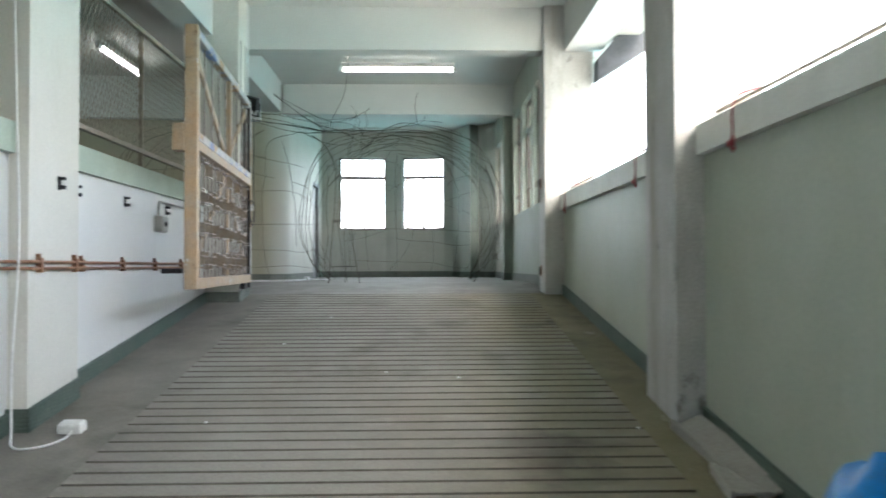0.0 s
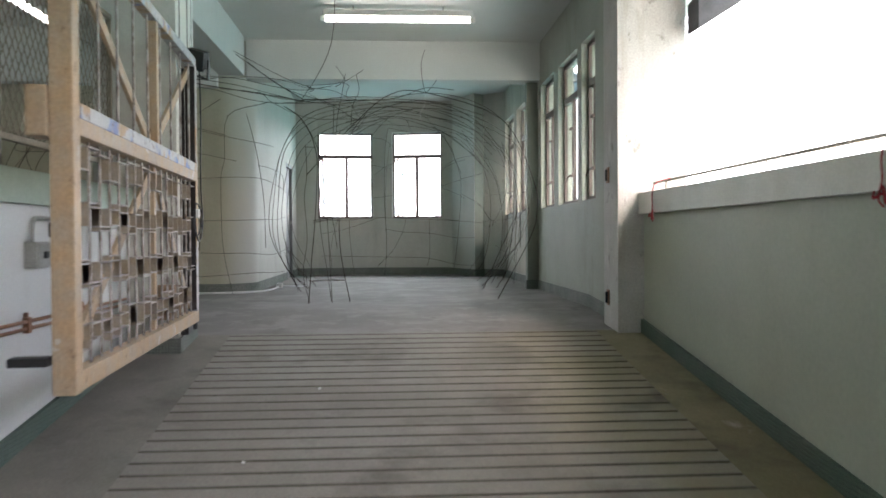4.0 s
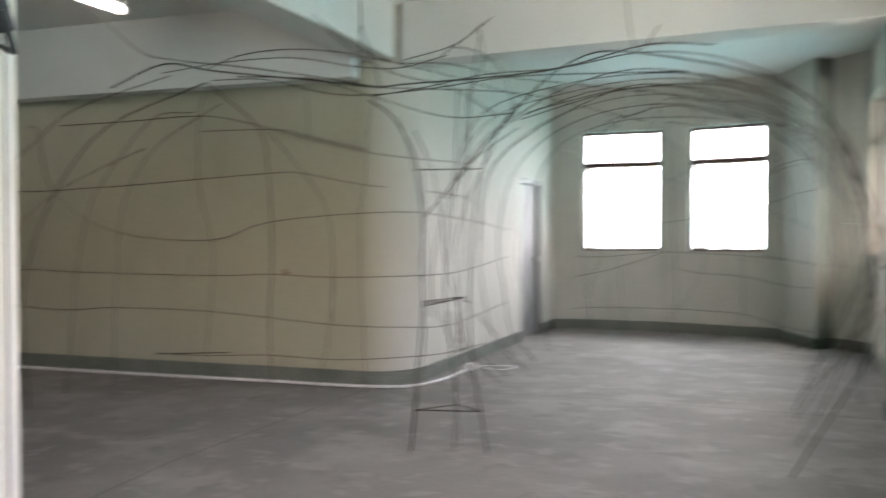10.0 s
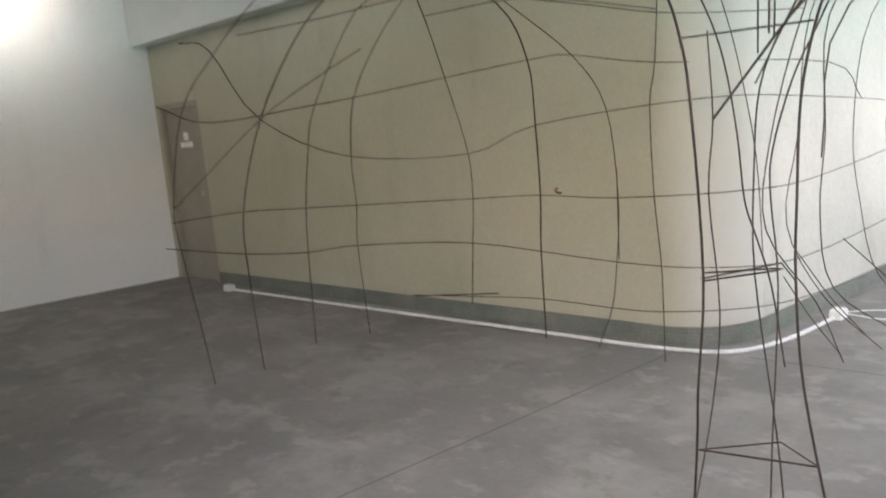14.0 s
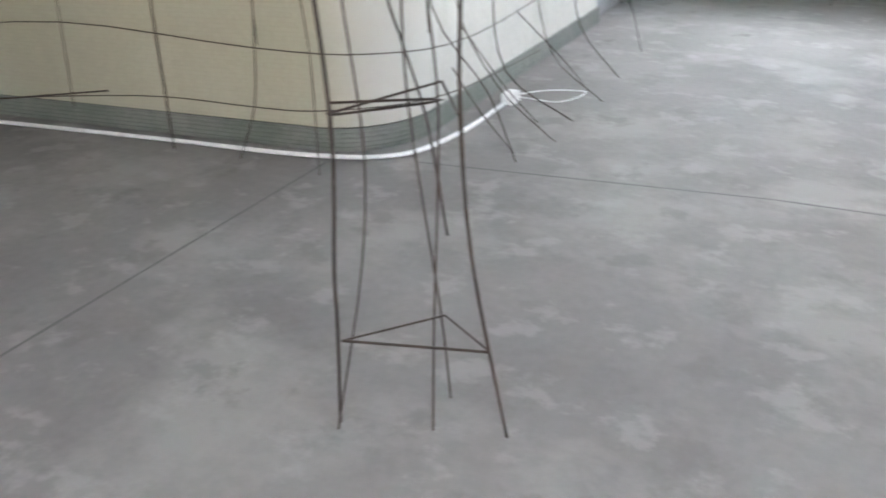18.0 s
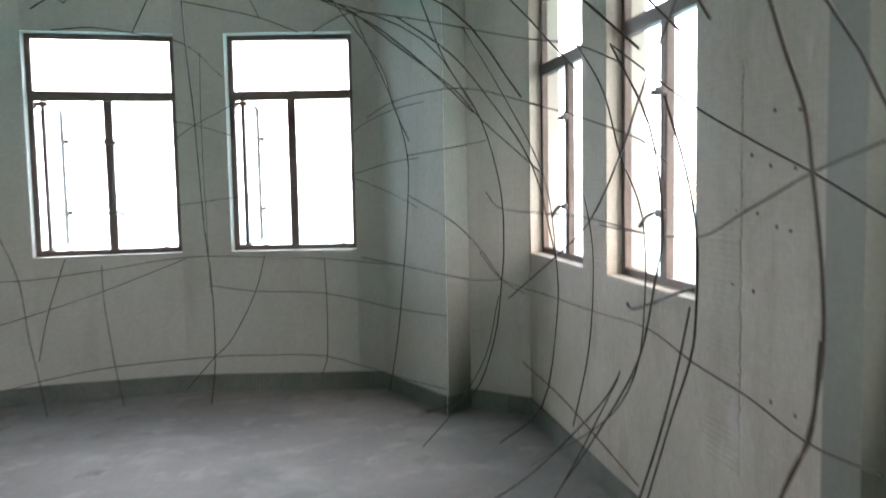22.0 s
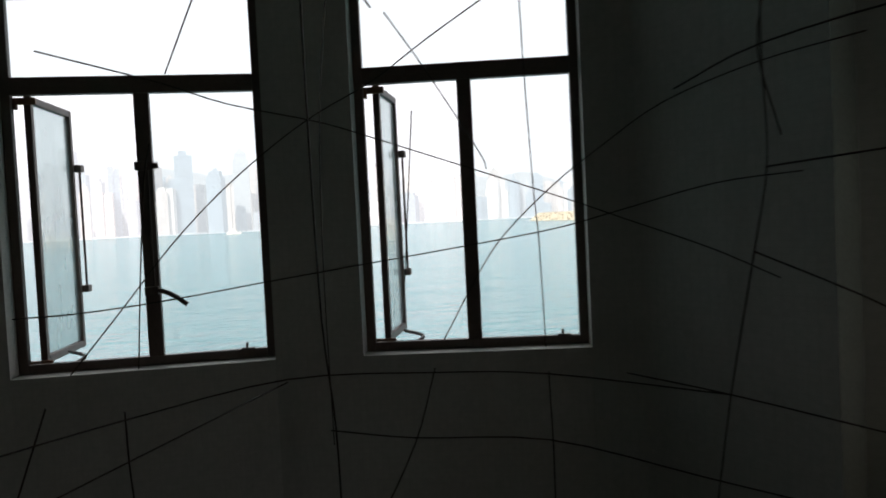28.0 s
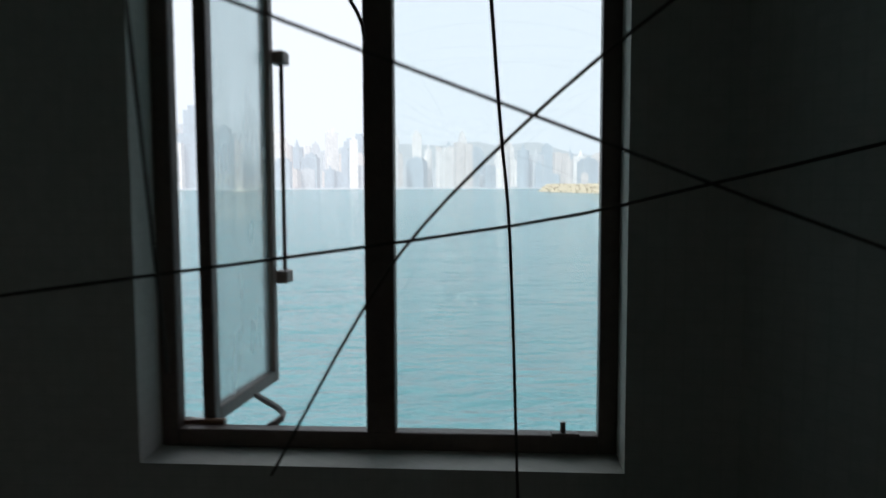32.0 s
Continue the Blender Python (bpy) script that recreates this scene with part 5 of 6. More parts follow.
rod(4, (-1.99, 12.93, 2.43), (-1.45, 12.57, 2.40), (-1.09, 12.55, 2.40), (-0.84, 12.76, 2.40), (-0.69, 13.11, 2.40), (-0.42, 13.25, 2.40), (-0.22, 13.78, 2.40), (0.11, 14.19, 2.40), (0.51, 14.70, 2.40))
rod(4, (-1.52, 12.65, 2.30), (-1.16, 12.90, 2.30), (-1.11, 13.53, 2.30), (-0.75, 14.00, 2.20), (-0.10, 13.59, 2.13))
rod(4, (-1.56, 13.54, 2.90), (-0.93, 13.03, 2.50), (-0.59, 12.91, 2.35), (-0.75, 14.02, 2.50), (-0.56, 14.92, 2.50), (-0.42, 15.64, 2.50))
rod(4, (-0.73, 13.26, 2.45), (-0.28, 13.01, 2.45), (-0.41, 13.85, 2.80))
rod(4, (-0.13, 13.00, 2.52), (-0.10, 13.00, 2.35), (-0.17, 13.00, 2.19), (-0.19, 13.00, 1.96), (-0.20, 13.00, 1.72))
rod(4, (-0.33, 13.04, 2.45), (-0.22, 13.24, 2.45), (-0.29, 13.90, 2.45), (-0.11, 13.58, 2.13))
rod(4, (-1.17, 12.81, 2.30), (-1.00, 13.20, 2.30), (-0.66, 13.46, 2.30), (-0.32, 13.68, 2.30), (-0.08, 14.00, 2.30), (0.13, 14.68, 2.30), (0.39, 15.51, 2.30))
rod(6, (-0.74, 13.60, 1.48), (-0.16, 13.60, 2.10), (0.24, 13.60, 2.42), (0.66, 13.60, 2.44), (1.56, 13.60, 2.13), (1.93, 13.60, 1.41), (1.97, 13.60, 1.04), (1.88, 13.60, 0.71), (1.50, 13.60, 0.01))
rod(4, (-0.47, 13.90, 1.30), (-0.36, 13.90, 1.85), (0.38, 13.90, 2.26), (0.88, 13.90, 2.27), (1.68, 13.90, 1.94), (1.87, 13.90, 1.65), (1.96, 13.90, 1.22), (1.70, 13.90, 0.44), (1.52, 13.90, 0.11))
rod(4, (-0.33, 14.40, 2.21), (0.39, 14.40, 2.37), (1.05, 14.40, 2.36), (1.59, 14.40, 2.15), (1.87, 14.40, 1.86), (2.01, 14.40, 1.09), (1.88, 14.40, 0.67), (1.69, 14.40, 0.43), (1.52, 14.40, 0.15))
rod(4, (-0.47, 15.00, 2.35), (0.20, 15.00, 2.50), (0.83, 15.00, 2.37), (1.39, 15.00, 2.18), (1.76, 15.00, 1.94), (1.98, 15.00, 1.54), (2.06, 15.00, 1.12))
rod(4, (0.64, 13.52, 2.92), (0.60, 13.52, 2.74), (0.64, 13.55, 2.46), (0.70, 13.55, 2.47), (0.78, 13.55, 2.58))
rod(4, (-0.67, 12.60, 2.20), (-0.50, 12.30, 2.35), (-0.33, 12.00, 2.60), (-0.28, 11.90, 3.00), (-0.30, 11.90, 3.448))
rod(4, (-0.27, 13.40, 2.62), (-0.32, 13.40, 2.35), (-0.37, 13.40, 2.08), (-0.39, 13.40, 1.73))
rod(4, (-0.36, 13.00, 2.39), (-0.14, 13.00, 2.52), (-0.05, 13.00, 2.58))
rod(4, (-0.75, 13.60, 1.81), (-0.74, 13.60, 1.48), (-0.77, 13.60, 1.19), (-0.74, 13.60, 0.73), (-0.79, 13.60, 0.32), (-0.68, 13.26, 0.01))
rod(6, (1.82, 15.28, 2.02), (1.87, 15.29, 1.90), (1.92, 15.29, 1.77), (1.96, 15.32, 1.64), (2.01, 15.35, 1.41), (2.05, 15.40, 1.19), (2.08, 15.50, 0.95), (2.10, 15.63, 0.76), (2.11, 15.73, 0.58))
rod(4, (1.91, 16.37, 2.10), (1.99, 15.96, 1.86), (1.99, 15.62, 1.73), (1.96, 15.32, 1.64), (1.91, 15.02, 1.55))
rod(4, (1.85, 14.96, 1.69), (1.96, 15.32, 1.64), (2.05, 15.74, 1.54), (2.10, 16.12, 1.44), (2.11, 16.61, 1.43), (2.11, 17.02, 1.44))
rod(5, (1.99, 16.13, 1.90), (2.05, 16.10, 1.66), (2.10, 16.12, 1.44), (2.13, 16.18, 1.17), (2.14, 16.24, 1.00), (2.15, 16.40, 0.75), (2.16, 16.63, 0.35))
rod(5, (1.91, 16.39, 2.11), (2.02, 16.31, 1.82), (2.10, 16.37, 1.47), (2.13, 16.50, 1.25), (2.15, 16.70, 0.90), (2.16, 17.15, 0.48), (2.13, 17.66, 0.00))
rod(5, (1.86, 15.79, 2.12), (1.99, 16.34, 1.90), (2.05, 16.64, 1.73), (2.10, 17.12, 1.45), (2.10, 17.61, 1.25), (2.02, 18.29, 0.94))
rod(4, (1.89, 16.68, 2.16), (1.97, 16.61, 1.97), (2.05, 16.64, 1.73), (2.10, 16.55, 1.50), (2.14, 16.61, 1.19), (2.15, 16.73, 0.84), (2.16, 17.15, 0.50), (2.08, 18.04, 0.00))
rod(4, (1.92, 18.41, 1.58), (1.98, 18.23, 1.48), (2.10, 17.25, 1.47), (2.11, 16.55, 1.43), (2.10, 16.12, 1.44))
rod(4, (2.06, 17.17, 1.69), (2.10, 17.12, 1.45), (2.13, 17.15, 1.22), (2.15, 17.27, 0.83), (2.14, 17.47, 0.40))
rod(4, (1.65, 17.69, 2.41), (1.86, 17.77, 2.11), (2.04, 17.62, 1.67), (2.10, 17.61, 1.25), (2.12, 17.66, 0.93), (2.10, 17.88, 0.39), (1.99, 18.45, 0.00))
rod(5, (1.45, 17.79, 2.57), (1.64, 18.14, 2.31), (1.84, 18.17, 2.00), (1.96, 18.21, 1.61), (2.00, 18.30, 1.28), (2.00, 18.36, 1.05), (1.98, 18.49, 0.66), (1.89, 18.78, 0.23), (1.65, 19.25, 0.00))
rod(5, (0.94, 18.28, 2.70), (1.14, 18.35, 2.62), (1.39, 18.41, 2.45), (1.70, 18.28, 2.19), (1.84, 18.17, 2.00), (2.04, 17.62, 1.67))
rod(4, (1.14, 18.35, 2.62), (1.42, 18.89, 2.17), (1.53, 19.08, 1.85), (1.55, 19.22, 1.56), (1.53, 19.38, 1.05), (1.48, 19.46, 0.50), (1.42, 19.52, 0.11))
rod(4, (1.27, 19.16, 2.09), (1.42, 18.89, 2.17), (1.65, 18.40, 2.19), (1.80, 18.00, 2.14), (1.95, 17.41, 2.00), (2.00, 16.94, 1.90), (2.04, 16.44, 1.78), (2.05, 16.24, 1.69))
rod(4, (1.53, 19.09, 1.83), (1.76, 18.63, 1.86), (1.88, 18.22, 1.88))
rod(4, (1.55, 19.22, 1.56), (1.79, 18.87, 1.39), (1.92, 18.59, 1.22), (2.00, 18.35, 1.05), (2.06, 18.06, 1.00))
rod(4, (1.92, 18.60, 1.20), (2.00, 18.35, 1.05), (2.11, 17.69, 1.03), (2.14, 17.18, 1.03), (2.15, 16.63, 1.05), (2.14, 16.22, 1.00), (2.12, 15.84, 0.98), (2.07, 15.48, 0.96), (2.00, 15.13, 1.01))
rod(5, (1.36, 18.14, 2.56), (1.63, 18.05, 2.36), (1.80, 17.98, 2.15), (2.01, 17.73, 1.73), (2.10, 17.61, 1.25))
rod(4, (2.06, 18.13, 0.59), (2.12, 17.73, 0.52), (2.14, 17.47, 0.48), (2.16, 17.15, 0.42), (2.16, 16.72, 0.37))
rod(4, (1.24, 19.63, 1.10), (1.53, 19.38, 1.05), (1.88, 18.76, 1.01), (2.00, 18.35, 1.05))
rod(4, (0.11, 19.84, 0.91), (0.44, 19.86, 0.85), (0.97, 19.79, 0.82), (1.47, 19.47, 0.73), (1.77, 19.03, 0.73))
rod(4, (-1.01, 18.91, 1.09), (-0.89, 19.15, 1.07), (-0.57, 19.53, 1.08), (-0.04, 19.80, 1.13), (0.53, 19.84, 1.11), (0.97, 19.76, 1.09), (1.53, 19.38, 1.05))
rod(4, (-1.03, 18.91, 0.82), (-0.83, 19.26, 0.86), (-0.57, 19.55, 0.93), (-0.04, 19.80, 1.12))
rod(4, (-1.04, 18.89, 0.41), (-0.90, 19.17, 0.40), (-0.53, 19.60, 0.38), (0.13, 19.86, 0.36), (0.50, 19.87, 0.35), (0.97, 19.79, 0.33), (1.46, 19.48, 0.22), (1.77, 19.05, 0.21))
rod(5, (0.19, 18.45, 2.69), (0.14, 18.92, 2.49), (0.11, 19.41, 2.11), (0.10, 19.78, 1.36), (0.13, 19.84, 0.91), (0.13, 19.86, 0.36), (0.09, 19.85, 0.00))
rod(4, (-0.57, 19.53, 1.11), (-0.57, 19.56, 0.83), (-0.53, 19.60, 0.38), (-0.49, 19.63, 0.08))
rod(4, (0.97, 19.76, 1.10), (0.98, 19.78, 0.73), (0.97, 19.79, 0.33), (0.92, 19.81, 0.18))
rod(4, (-0.99, 18.89, 1.36), (-0.95, 19.05, 1.07), (-0.93, 19.11, 0.70), (-0.90, 19.17, 0.39), (-0.88, 19.21, 0.15))
rod(4, (0.53, 19.83, 1.13), (0.44, 19.86, 0.83), (0.26, 19.87, 0.49), (0.13, 19.86, 0.36), (-0.08, 19.82, 0.13))
rod(4, (-0.75, 19.33, 1.18), (-0.85, 19.24, 0.82), (-0.90, 19.18, 0.53))
rod(5, (-0.52, 18.17, 2.57), (-0.26, 18.11, 2.71), (-0.00, 18.06, 2.78), (0.19, 18.06, 2.81), (0.50, 18.12, 2.79), (1.13, 18.36, 2.62), (1.41, 18.38, 2.45), (1.65, 18.34, 2.23), (1.81, 18.23, 2.04))
rod(4, (-0.47, 18.02, 2.64), (-0.29, 18.04, 2.72), (-0.06, 18.12, 2.76), (0.19, 17.91, 2.84), (0.35, 17.83, 2.86), (0.82, 17.94, 2.81), (1.07, 17.79, 2.77), (1.31, 17.64, 2.69), (1.54, 17.44, 2.55))
rod(4, (0.35, 17.86, 2.85), (0.50, 18.12, 2.79), (0.61, 18.62, 2.63))
rod(4, (0.19, 18.47, 2.69), (0.58, 18.60, 2.64), (0.83, 18.70, 2.57))
rod(4, (0.69, 17.75, 2.86), (0.86, 17.99, 2.79), (1.05, 18.33, 2.65), (1.33, 18.69, 2.37), (1.42, 18.91, 2.16), (1.54, 19.01, 1.92))
rod(4, (-0.13, 18.69, 2.55), (0.05, 18.35, 2.72), (0.19, 18.06, 2.81))
rod(4, (-0.50, 18.42, 2.51), (-0.32, 18.54, 2.55), (-0.13, 18.69, 2.55), (0.14, 18.87, 2.52), (0.33, 19.14, 2.36))
rod(4, (-0.39, 17.78, 2.72), (-0.38, 18.25, 2.62), (-0.21, 17.91, 2.77), (-0.14, 17.74, 2.82))
rod(4, (0.92, 18.67, 2.57), (1.13, 18.36, 2.62), (1.38, 18.12, 2.55), (1.51, 17.97, 2.50), (1.79, 17.25, 2.29), (1.89, 16.70, 2.16), (1.94, 16.36, 2.04))
rod(6, (2.01, 15.35, 1.25), (1.99, 15.35, 1.03), (1.94, 15.35, 0.94), (1.84, 15.35, 0.71), (1.71, 15.35, 0.43), (1.54, 15.45, 0.01))
rod(5, (2.17, 16.30, 1.18), (2.11, 16.30, 0.91), (2.02, 16.30, 0.61), (1.93, 16.30, 0.39), (1.77, 16.30, 0.15), (1.60, 16.16, 0.01))
rod(5, (2.43, 17.40, 1.08), (2.39, 17.40, 0.77), (2.29, 17.40, 0.56), (2.08, 17.40, 0.35), (1.89, 17.40, 0.19), (1.67, 17.49, 0.01))
rod(4, (2.23, 17.10, 0.73), (2.06, 17.10, 0.42), (1.91, 17.10, 0.17), (1.75, 16.99, 0.01))
rod(4, (1.99, 18.40, 0.95), (1.90, 18.40, 0.57), (1.70, 18.40, 0.25), (1.51, 18.47, 0.01))
rod(4, (2.00, 15.29, 0.59), (2.00, 15.39, 0.45), (2.00, 15.64, 0.06))
rod(4, (2.00, 15.01, 1.06), (2.00, 15.07, 0.94), (2.00, 15.18, 0.73))
rod(4, (-0.62, 13.70, 1.60), (-0.39, 13.70, 1.96), (-0.08, 13.70, 2.16), (0.30, 13.70, 2.32), (0.74, 13.70, 2.36), (1.36, 13.70, 2.19))
rod(4, (-1.08, 13.50, 2.29), (-0.69, 13.50, 2.32), (-0.27, 13.50, 2.37), (0.22, 13.50, 2.37), (0.67, 13.50, 2.42), (1.06, 13.50, 2.37), (1.38, 13.50, 2.24), (1.63, 13.50, 2.04))
rod(4, (-2.24, 13.30, 2.45), (-1.78, 13.30, 2.42), (-1.34, 13.30, 2.30), (-0.99, 13.30, 2.26), (-0.53, 13.30, 2.27), (-0.05, 13.30, 2.30), (0.45, 13.30, 2.28), (0.96, 13.30, 2.25))
rod(4, (-2.59, 13.20, 2.51), (-2.03, 13.20, 2.54), (-1.49, 13.20, 2.52), (-1.06, 13.20, 2.43), (-0.73, 13.20, 2.39), (-0.41, 13.20, 2.44))
rod(4, (-1.37, 13.40, 2.74), (-1.07, 13.40, 2.51), (-0.82, 13.40, 2.39), (-0.48, 13.40, 2.29), (-0.16, 13.40, 2.09))
rod(4, (-1.20, 15.03, 0.55), (-1.13, 15.18, 0.30), (-1.07, 15.44, 0.01))
rod(4, (-1.20, 15.15, 0.70), (-1.22, 15.65, 0.30), (-1.14, 15.94, 0.01))
rod(4, (-1.31, 16.04, 0.60), (-1.07, 16.19, 0.30), (-1.07, 16.63, 0.01))
rod(3, (-0.55, 18.90, 2.203), (-0.31, 19.18, 2.163), (-0.13, 19.32, 2.113), (0.14, 19.44, 2.063), (0.34, 19.50, 2.003), (0.97, 19.55, 1.783), (1.21, 19.48, 1.683), (1.45, 19.33, 1.573), (1.61, 19.17, 1.473))
rod(3, (-0.78, 19.21, 1.48), (-0.64, 19.38, 1.47), (-0.41, 19.57, 1.48), (-0.05, 19.71, 1.52), (0.28, 19.74, 1.56), (0.93, 19.64, 1.65), (1.17, 19.51, 1.71), (1.43, 19.25, 1.79), (1.60, 19.00, 1.81))
rod(3, (-0.69, 19.39, 1.27), (-0.53, 19.48, 1.48), (-0.38, 19.52, 1.67), (-0.21, 19.52, 1.84), (-0.02, 19.49, 1.99), (0.14, 19.44, 2.09), (0.33, 19.36, 2.18), (0.51, 19.24, 2.29), (0.80, 18.98, 2.44))
rod(3, (0.57, 19.82, 1.240), (0.71, 19.75, 1.500), (0.81, 19.69, 1.650), (0.97, 19.56, 1.820), (1.12, 19.41, 1.950), (1.26, 19.22, 2.060), (1.44, 18.95, 2.130), (1.59, 18.67, 2.150))
rod(3, (0.75, 18.99, 2.44), (0.82, 19.29, 2.21), (0.90, 19.58, 1.81), (0.93, 19.66, 1.62), (0.96, 19.75, 1.20))
rod(3, (-0.52, 19.55, 1.25), (-0.48, 19.49, 1.56), (-0.42, 19.38, 1.88), (-0.38, 19.32, 2.00))
rod(3, (0.37, 19.16, 2.35), (0.50, 19.33, 2.21), (0.70, 19.54, 1.95), (0.73, 19.58, 1.89))
rod(3, (-0.13, 18.97, 2.41), (-0.29, 19.19, 2.19))
rod(3, (0.46, 19.45, 2.09), (0.42, 19.79, 1.42))
rod(3, (0.22, 18.94, 2.48), (0.15, 19.44, 2.09), (0.12, 19.74, 1.53), (0.12, 19.85, 0.85))
rod(4, (-0.70, 13.35, 0.25), (-0.49, 13.57, 0.26))
rod(4, (-0.49, 13.57, 0.26), (-0.30, 13.47, 0.25))
rod(5, (-0.30, 13.47, 0.25), (-0.70, 13.35, 0.25))
rod(4, (-0.63, 13.30, 0.93), (-0.47, 13.57, 0.95))
rod(4, (-0.47, 13.57, 0.95), (-0.33, 13.38, 0.94))

rng = random.Random(21)
for k, y in enumerate((15.35, 15.6, 15.95, 16.45, 17.1, 17.85)):
    q = [rng.uniform(-0.06, 0.06) for _ in range(6)]
    shape = [(-0.98 + q[0], 0.0), (-1.24 + q[1], 0.31), (-1.41, 0.77), (-1.43 + q[2] * 0.3, 1.29), (-1.26 + q[3], 2.0), (-0.92, 2.44 + q[4] * 0.5), (-0.3, 2.62), (0.35, 2.67 + q[5] * 0.4), (0.95, 2.58), (1.45, 2.36), (1.78, 2.0)]
    rod(5 if k % 2 == 0 else 4, *[(x, y + 0.12 * math.sin(2.1 * i + k), z) for i, (x, z) in enumerate(shape)])
for a, b in (((0.64, 13.56, 2.44), (0.60, 13.70, 2.12)), ((-0.72, 17.2, 2.28), (-0.50, 17.3, 2.20))):
    bm = bmesh.new()
    p, q = Vector(a), Vector(b)
    tube(bm, smooth_line([p, p.lerp(q, 0.4) + Vector((0.02, 0, 0)), p.lerp(q, 0.7) - Vector((0.015, 0, 0)), q]), 0.003, 5)
    part("string", bm, M_CONDUIT, framework, "loose end of white string")

# bare ribbed tiles beside the bay window
tile_bm = bmesh.new()
soft_box(tile_bm, (-0.0045, 0, 0), (0.001, 0.29, 0.016), 0.0012)
tile_mesh = mesh_of("tile_row", tile_bm, M_EASTBAY)
for y, z, count, wide in ((16.29, 0.55, 62, 1.0), (17.585, 1.2, 68, 1.06)):
    patch = empty("wall_tiles_bare", Matrix.Translation((2.36, y, z)), "ribbed mosaic rows laid bare beside the window", "wall tiles", kind="structure")
    for k in range(count):
        ob = new("tile_row", tile_mesh)
        ob.parent = patch
        ob.location = (0, 0.012 * noise.noise(Vector((k * 0.9, 2, z))), 0.0242 * k)
        ob.scale = (1, wide * (0.88 + 0.24 * noise.noise(Vector((k * 0.37, 5, y)))), 1)

# ---- outside ----
block("sea", (-2500, -2500, -7.3), (2500, 4500, -7), M_SEA, label="blue-green harbour water with small waves", category="water")
rng = random.Random(11)
berm = [Vector(p) for p in ((160, 172), (121, 206), (130, 290), (160, 420), (205, 640), (190, 900))]
bm = bmesh.new()
for i in range(1300):
    k = 5 * rng.random() ** 2.2
    a, b = berm[int(k)], berm[int(k) + 1]
    p, d = a.lerp(b, k - int(k)), (b - a).normalized()
    u = rng.random()
    x, y = p.x + d.y * u * 13, p.y - d.x * u * 13
    r = rng.uniform(0.7, 1.7)
    m = Matrix.Translation((x, y, -7.2 + u * 9)) @ Euler((rng.random() * 6, rng.random() * 6, 0)).to_matrix().to_4x4() @ Matrix.Diagonal((r, r * 0.8, r * 0.7, 1))
    bmesh.ops.create_icosphere(bm, subdivisions=1, radius=1, matrix=m)
solid("breakwater_rocks", bm, M_ROCK, "pale yellow rubble rocks of a breakwater", "rocks", "stuff")
bm = bmesh.new()
for a, b in zip(berm, berm[1:]):
    m = along(a, b)
    n = (b - a).length
    vs = [bm.verts.new(m @ Vector(p)) for u in (-4, n + 4) for p in ((u, -1, -7.2), (u, -13, 1.5), (u, -34, 1.6), (u, -34, -7.2))]
    for q in ((0, 1, 5, 4), (1, 2, 6, 5), (2, 3, 7, 6)):
        bm.faces.new([vs[t] for t in q])
solid("breakwater", bm, M_SAND, "long sandy breakwater with rubble sides", "breakwater")
bm = bmesh.new()
box(bm, (142.6, 208, 1.5), (145.2, 210.6, 4.2))
bmesh.ops.create_cone(bm, cap_ends=True, segments=8, radius1=0.9, radius2=0.5, depth=2.2, matrix=Matrix.Translation((143.9, 209.3, 5.3)))
solid("marker_hut", bm, mat("yellow_marker_paint", (0.62, 0.45, 0.06), 0.6, scale=1.0), "small yellow marker hut on the breakwater", "hut", "")
terminal = empty("terminal_building", Matrix.Translation((380, 560, -6)) @ Matrix.Rotation(radians(-30), 4, 'Z'), "long grey waterfront terminal with a row of peaked roofs", "building")
bm = bmesh.new()
box(bm, (-60, 0, 0), (220, 40, 26))
part("wall", bm, M_TOWER[1], terminal)
for k in range(11):
    bm = bmesh.new()
    vs = [bm.verts.new(p) for p in ((-60 + 25 * k + 4, -1, 30), (-60 + 25 * k + 21, -1, 30), (-60 + 25 * k + 12.5, -1, 43), (-60 + 25 * k + 4, 30, 30), (-60 + 25 * k + 21, 30, 30), (-60 + 25 * k + 12.5, 30, 43))]
    for q in ((0, 1, 2), (3, 5, 4), (0, 3, 4, 1), (1, 4, 5, 2), (2, 5, 3, 0)):
        bm.faces.new([vs[i] for i in q])
    part("peaked_roof", bm, M_TOWER[2], terminal)
bm = bmesh.new()
box(bm, (-65, -4, 26), (225, 44, 30))
part("roof_slab", bm, M_TOWER[0], terminal)

# skyline across the water
def tower_mesh(kind, material):
    bm = bmesh.new()
    if kind == 0:
        box(bm, (-0.5, -0.4, 0), (0.5, 0.4, 0.94))
        box(bm, (-0.25, -0.2, 0.94), (0.2, 0.2, 1.0))
    elif kind == 1:
        box(bm, (-0.5, -0.5, 0), (0.5, 0.5, 0.86))
        box(bm, (-0.36, -0.36, 0.86), (0.36, 0.36, 0.95))
        box(bm, (-0.12, -0.12, 0.95), (0.12, 0.12, 1.0))
    elif kind == 2:
        box(bm, (-0.5, -0.3, 0), (-0.05, 0.3, 1.0))
        box(bm, (0.05, -0.3, 0), (0.5, 0.3, 0.97))
        box(bm, (-0.05, -0.2, 0), (0.05, 0.2, 0.93))
    else:
        bmesh.ops.create_cone(bm, cap_ends=True, segments=12, radius1=0.5, radius2=0.5, depth=0.95, matrix=Matrix.Translation((0, 0, 0.475)))
        bmesh.ops.create_cone(bm, cap_ends=True, segments=8, radius1=0.2, radius2=0.02, depth=0.2, matrix=Matrix.Translation((0, 0, 1.04)))
    n = int(14)
    for k in range(1, n):
        z = k * 0.9 / n
        if kind < 2:
            box(bm, (-0.47, -0.515 if kind else -0.415, z), (0.47, -0.3, z + 0.025))
    return mesh_of("tower", bm, material)


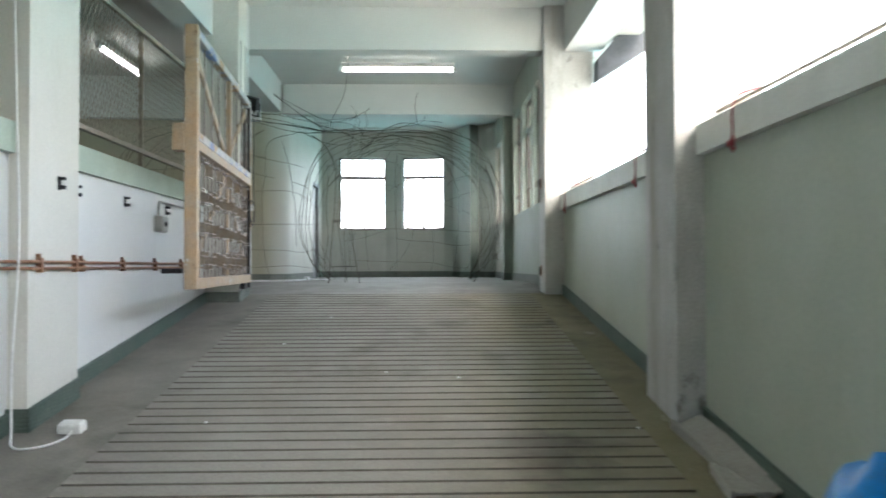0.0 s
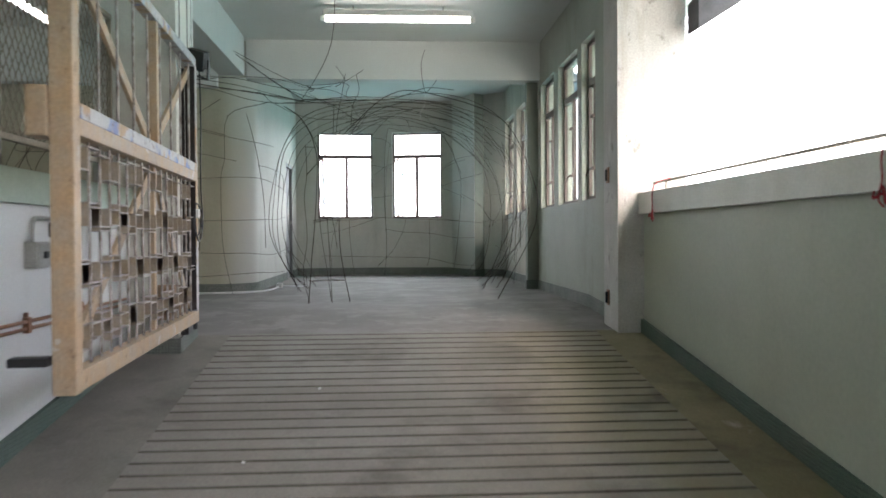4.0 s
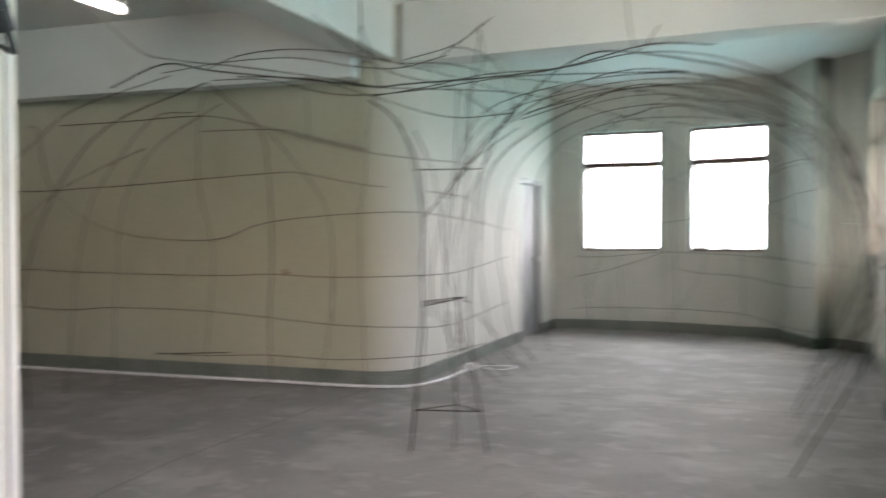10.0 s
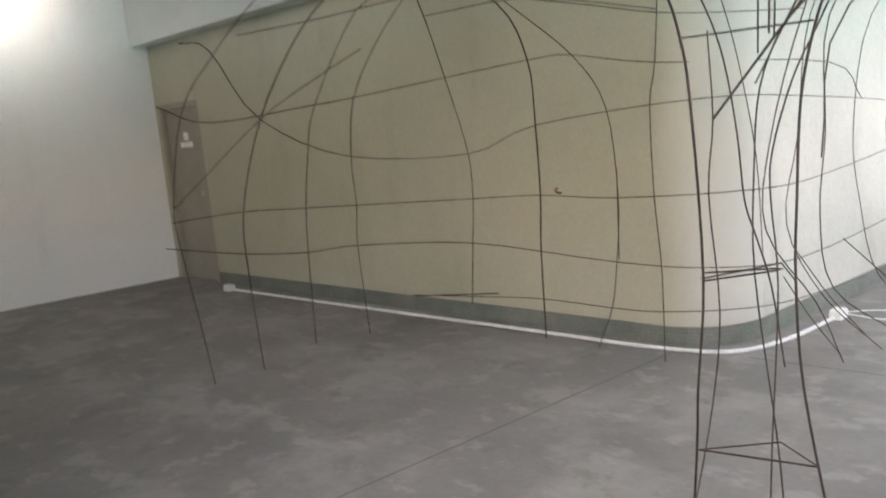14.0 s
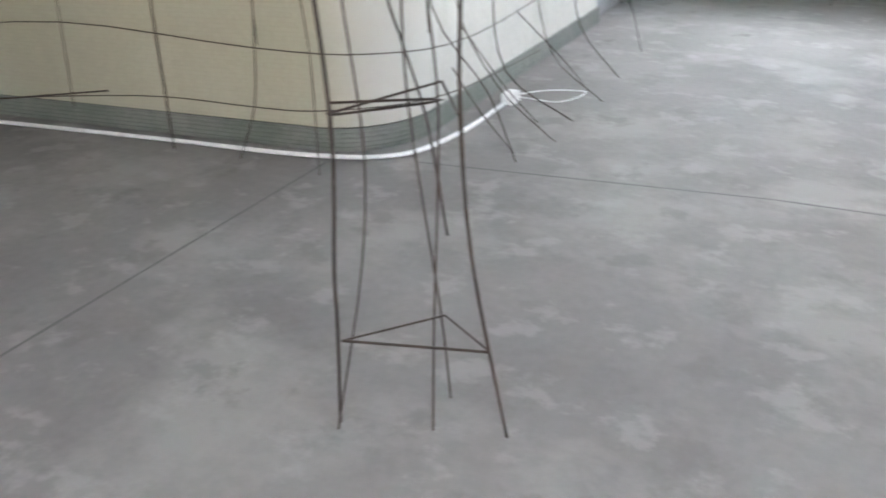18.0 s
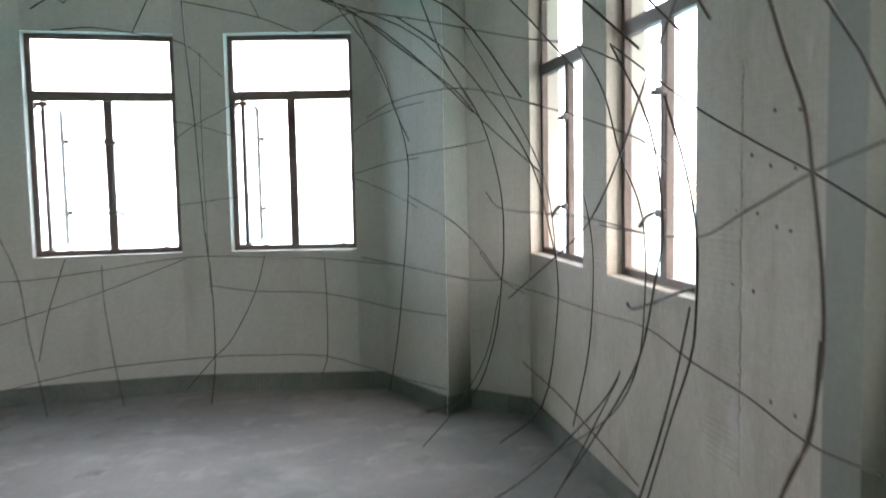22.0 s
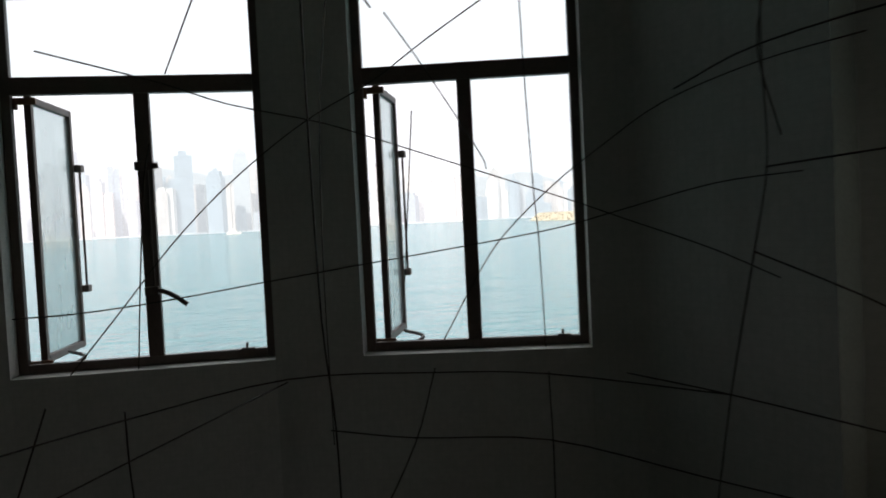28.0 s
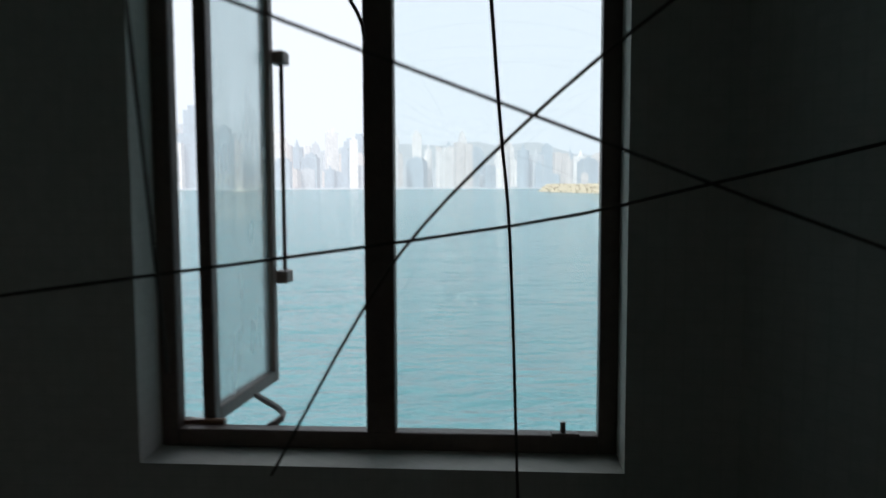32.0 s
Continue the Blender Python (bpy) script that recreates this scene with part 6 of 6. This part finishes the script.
meshes = [tower_mesh(k, m) for k in range(4) for m in M_TOWER]
for i in range(240):
    az = rng.uniform(-32, 22)
    d = rng.uniform(1500, 2300)
    w = rng.uniform(14, 38)
    h = rng.choice((40, 55, 70, 85, 100, 125)) * rng.uniform(0.8, 1.2)
    if az < -8:
        h *= 1.15
    if az > 8:
        h *= 0.7
    ob = new("tower_block", rng.choice(meshes))
    ob.matrix_world = Matrix.Translation((d * math.sin(radians(az)), 18 + d * math.cos(radians(az)), -6)) @ Matrix.Rotation(radians(rng.uniform(-25, 25)), 4, 'Z') @ Matrix.Diagonal((w, w * 0.8, h, 1))
    tagged(ob, "hazy high-rise tower on the far shore", "tower", "far skyline")
block("far_shore", (-1600, 1440, -7.2), (1300, 2600, -5.5), M_TOWER[1], label="far shore embankment", category="shore")
bm = bmesh.new()
cols = 90
rows_ = []
for j in range(4):
    row = []
    for i in range(cols + 1):
        x = -2600 + 4600 * i / cols
        hgt = (250 + 150 * noise.noise(Vector((x / 700, 3.1, 0))) + 40 * noise.noise(Vector((x / 160, 7.7, 0)))) * (0.95 if x < -300 else 0.66)
        row.append(bm.verts.new((x, 2900 + 150 * j, -7 + hgt * (0, 0.62, 0.9, 1.0)[j])))
    rows_.append(row)
for a, b in zip(rows_, rows_[1:]):
    for i in range(cols):
        bm.faces.new((a[i], a[i + 1], b[i + 1], b[i]))
solid("backdrop_hills", bm, M_HILL, "hazy wooded hills behind the city", "hills")
# Upright glowing sheets in place of haze, the last one as bright sky.
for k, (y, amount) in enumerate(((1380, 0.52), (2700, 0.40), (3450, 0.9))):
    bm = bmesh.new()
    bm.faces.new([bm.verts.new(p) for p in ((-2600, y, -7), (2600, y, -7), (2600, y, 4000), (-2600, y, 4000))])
    s = solid("backdrop_haze_%d" % (k + 1), bm, haze("haze_%d" % (k + 1), amount, HAZE), "glowing see-through sheet standing in for haze", "haze")
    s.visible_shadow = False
boat = empty("ferry_boat", Matrix.Translation((-160, 1050, -7)), "small white boat on the harbour", "boat")
bm = bmesh.new()
box(bm, (-9, -3, 0), (9, 3, 2.2))
part("hull", bm, M_WHITE, boat)
bm = bmesh.new()
box(bm, (-5, -2.4, 2.2), (4, 2.4, 5))
box(bm, (-2, -2, 5), (2, 2, 6.5))
part("cabin", bm, M_WHITE, boat)
# concrete shade over the openings
bm = bmesh.new()
prof = ((2.8, 2.46), (3.9, 3.16), (3.9, 3.3), (3.3, 3.3), (2.8, 2.72))
ends = [[bm.verts.new((x, y, z)) for x, z in prof] for y in (10.7, 10.95)]
bm.faces.new(ends[0]), bm.faces.new(ends[1])
for i in range(5):
    j = (i + 1) % 5
    bm.faces.new((ends[0][i], ends[0][j], ends[1][j], ends[1][i]))
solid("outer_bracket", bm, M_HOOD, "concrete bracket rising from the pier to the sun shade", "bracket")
# Unseen storey, added to keep sun off the bracket and nearby ground.
block("added_storey", (-9.2, -2.3, CEIL + 0.204), (2.9, 21.2, 9.0), M_COL, label="unseen upper storey added to block the sun", category="storey")
# Ground out of view, added to throw sunlight up into the corridor.
block("quay", (3.2, -60, -7.1), (16, 14.0, -2.6), M_BOUNCE, label="unseen pale concrete ground added to bounce sunlight inside", category="quay")
block("outer_canopy", (2.9, -2.0, 3.0), (3.3, 15.0, 3.15), M_COL, label="concrete sun shade outside the openings", category="canopy")
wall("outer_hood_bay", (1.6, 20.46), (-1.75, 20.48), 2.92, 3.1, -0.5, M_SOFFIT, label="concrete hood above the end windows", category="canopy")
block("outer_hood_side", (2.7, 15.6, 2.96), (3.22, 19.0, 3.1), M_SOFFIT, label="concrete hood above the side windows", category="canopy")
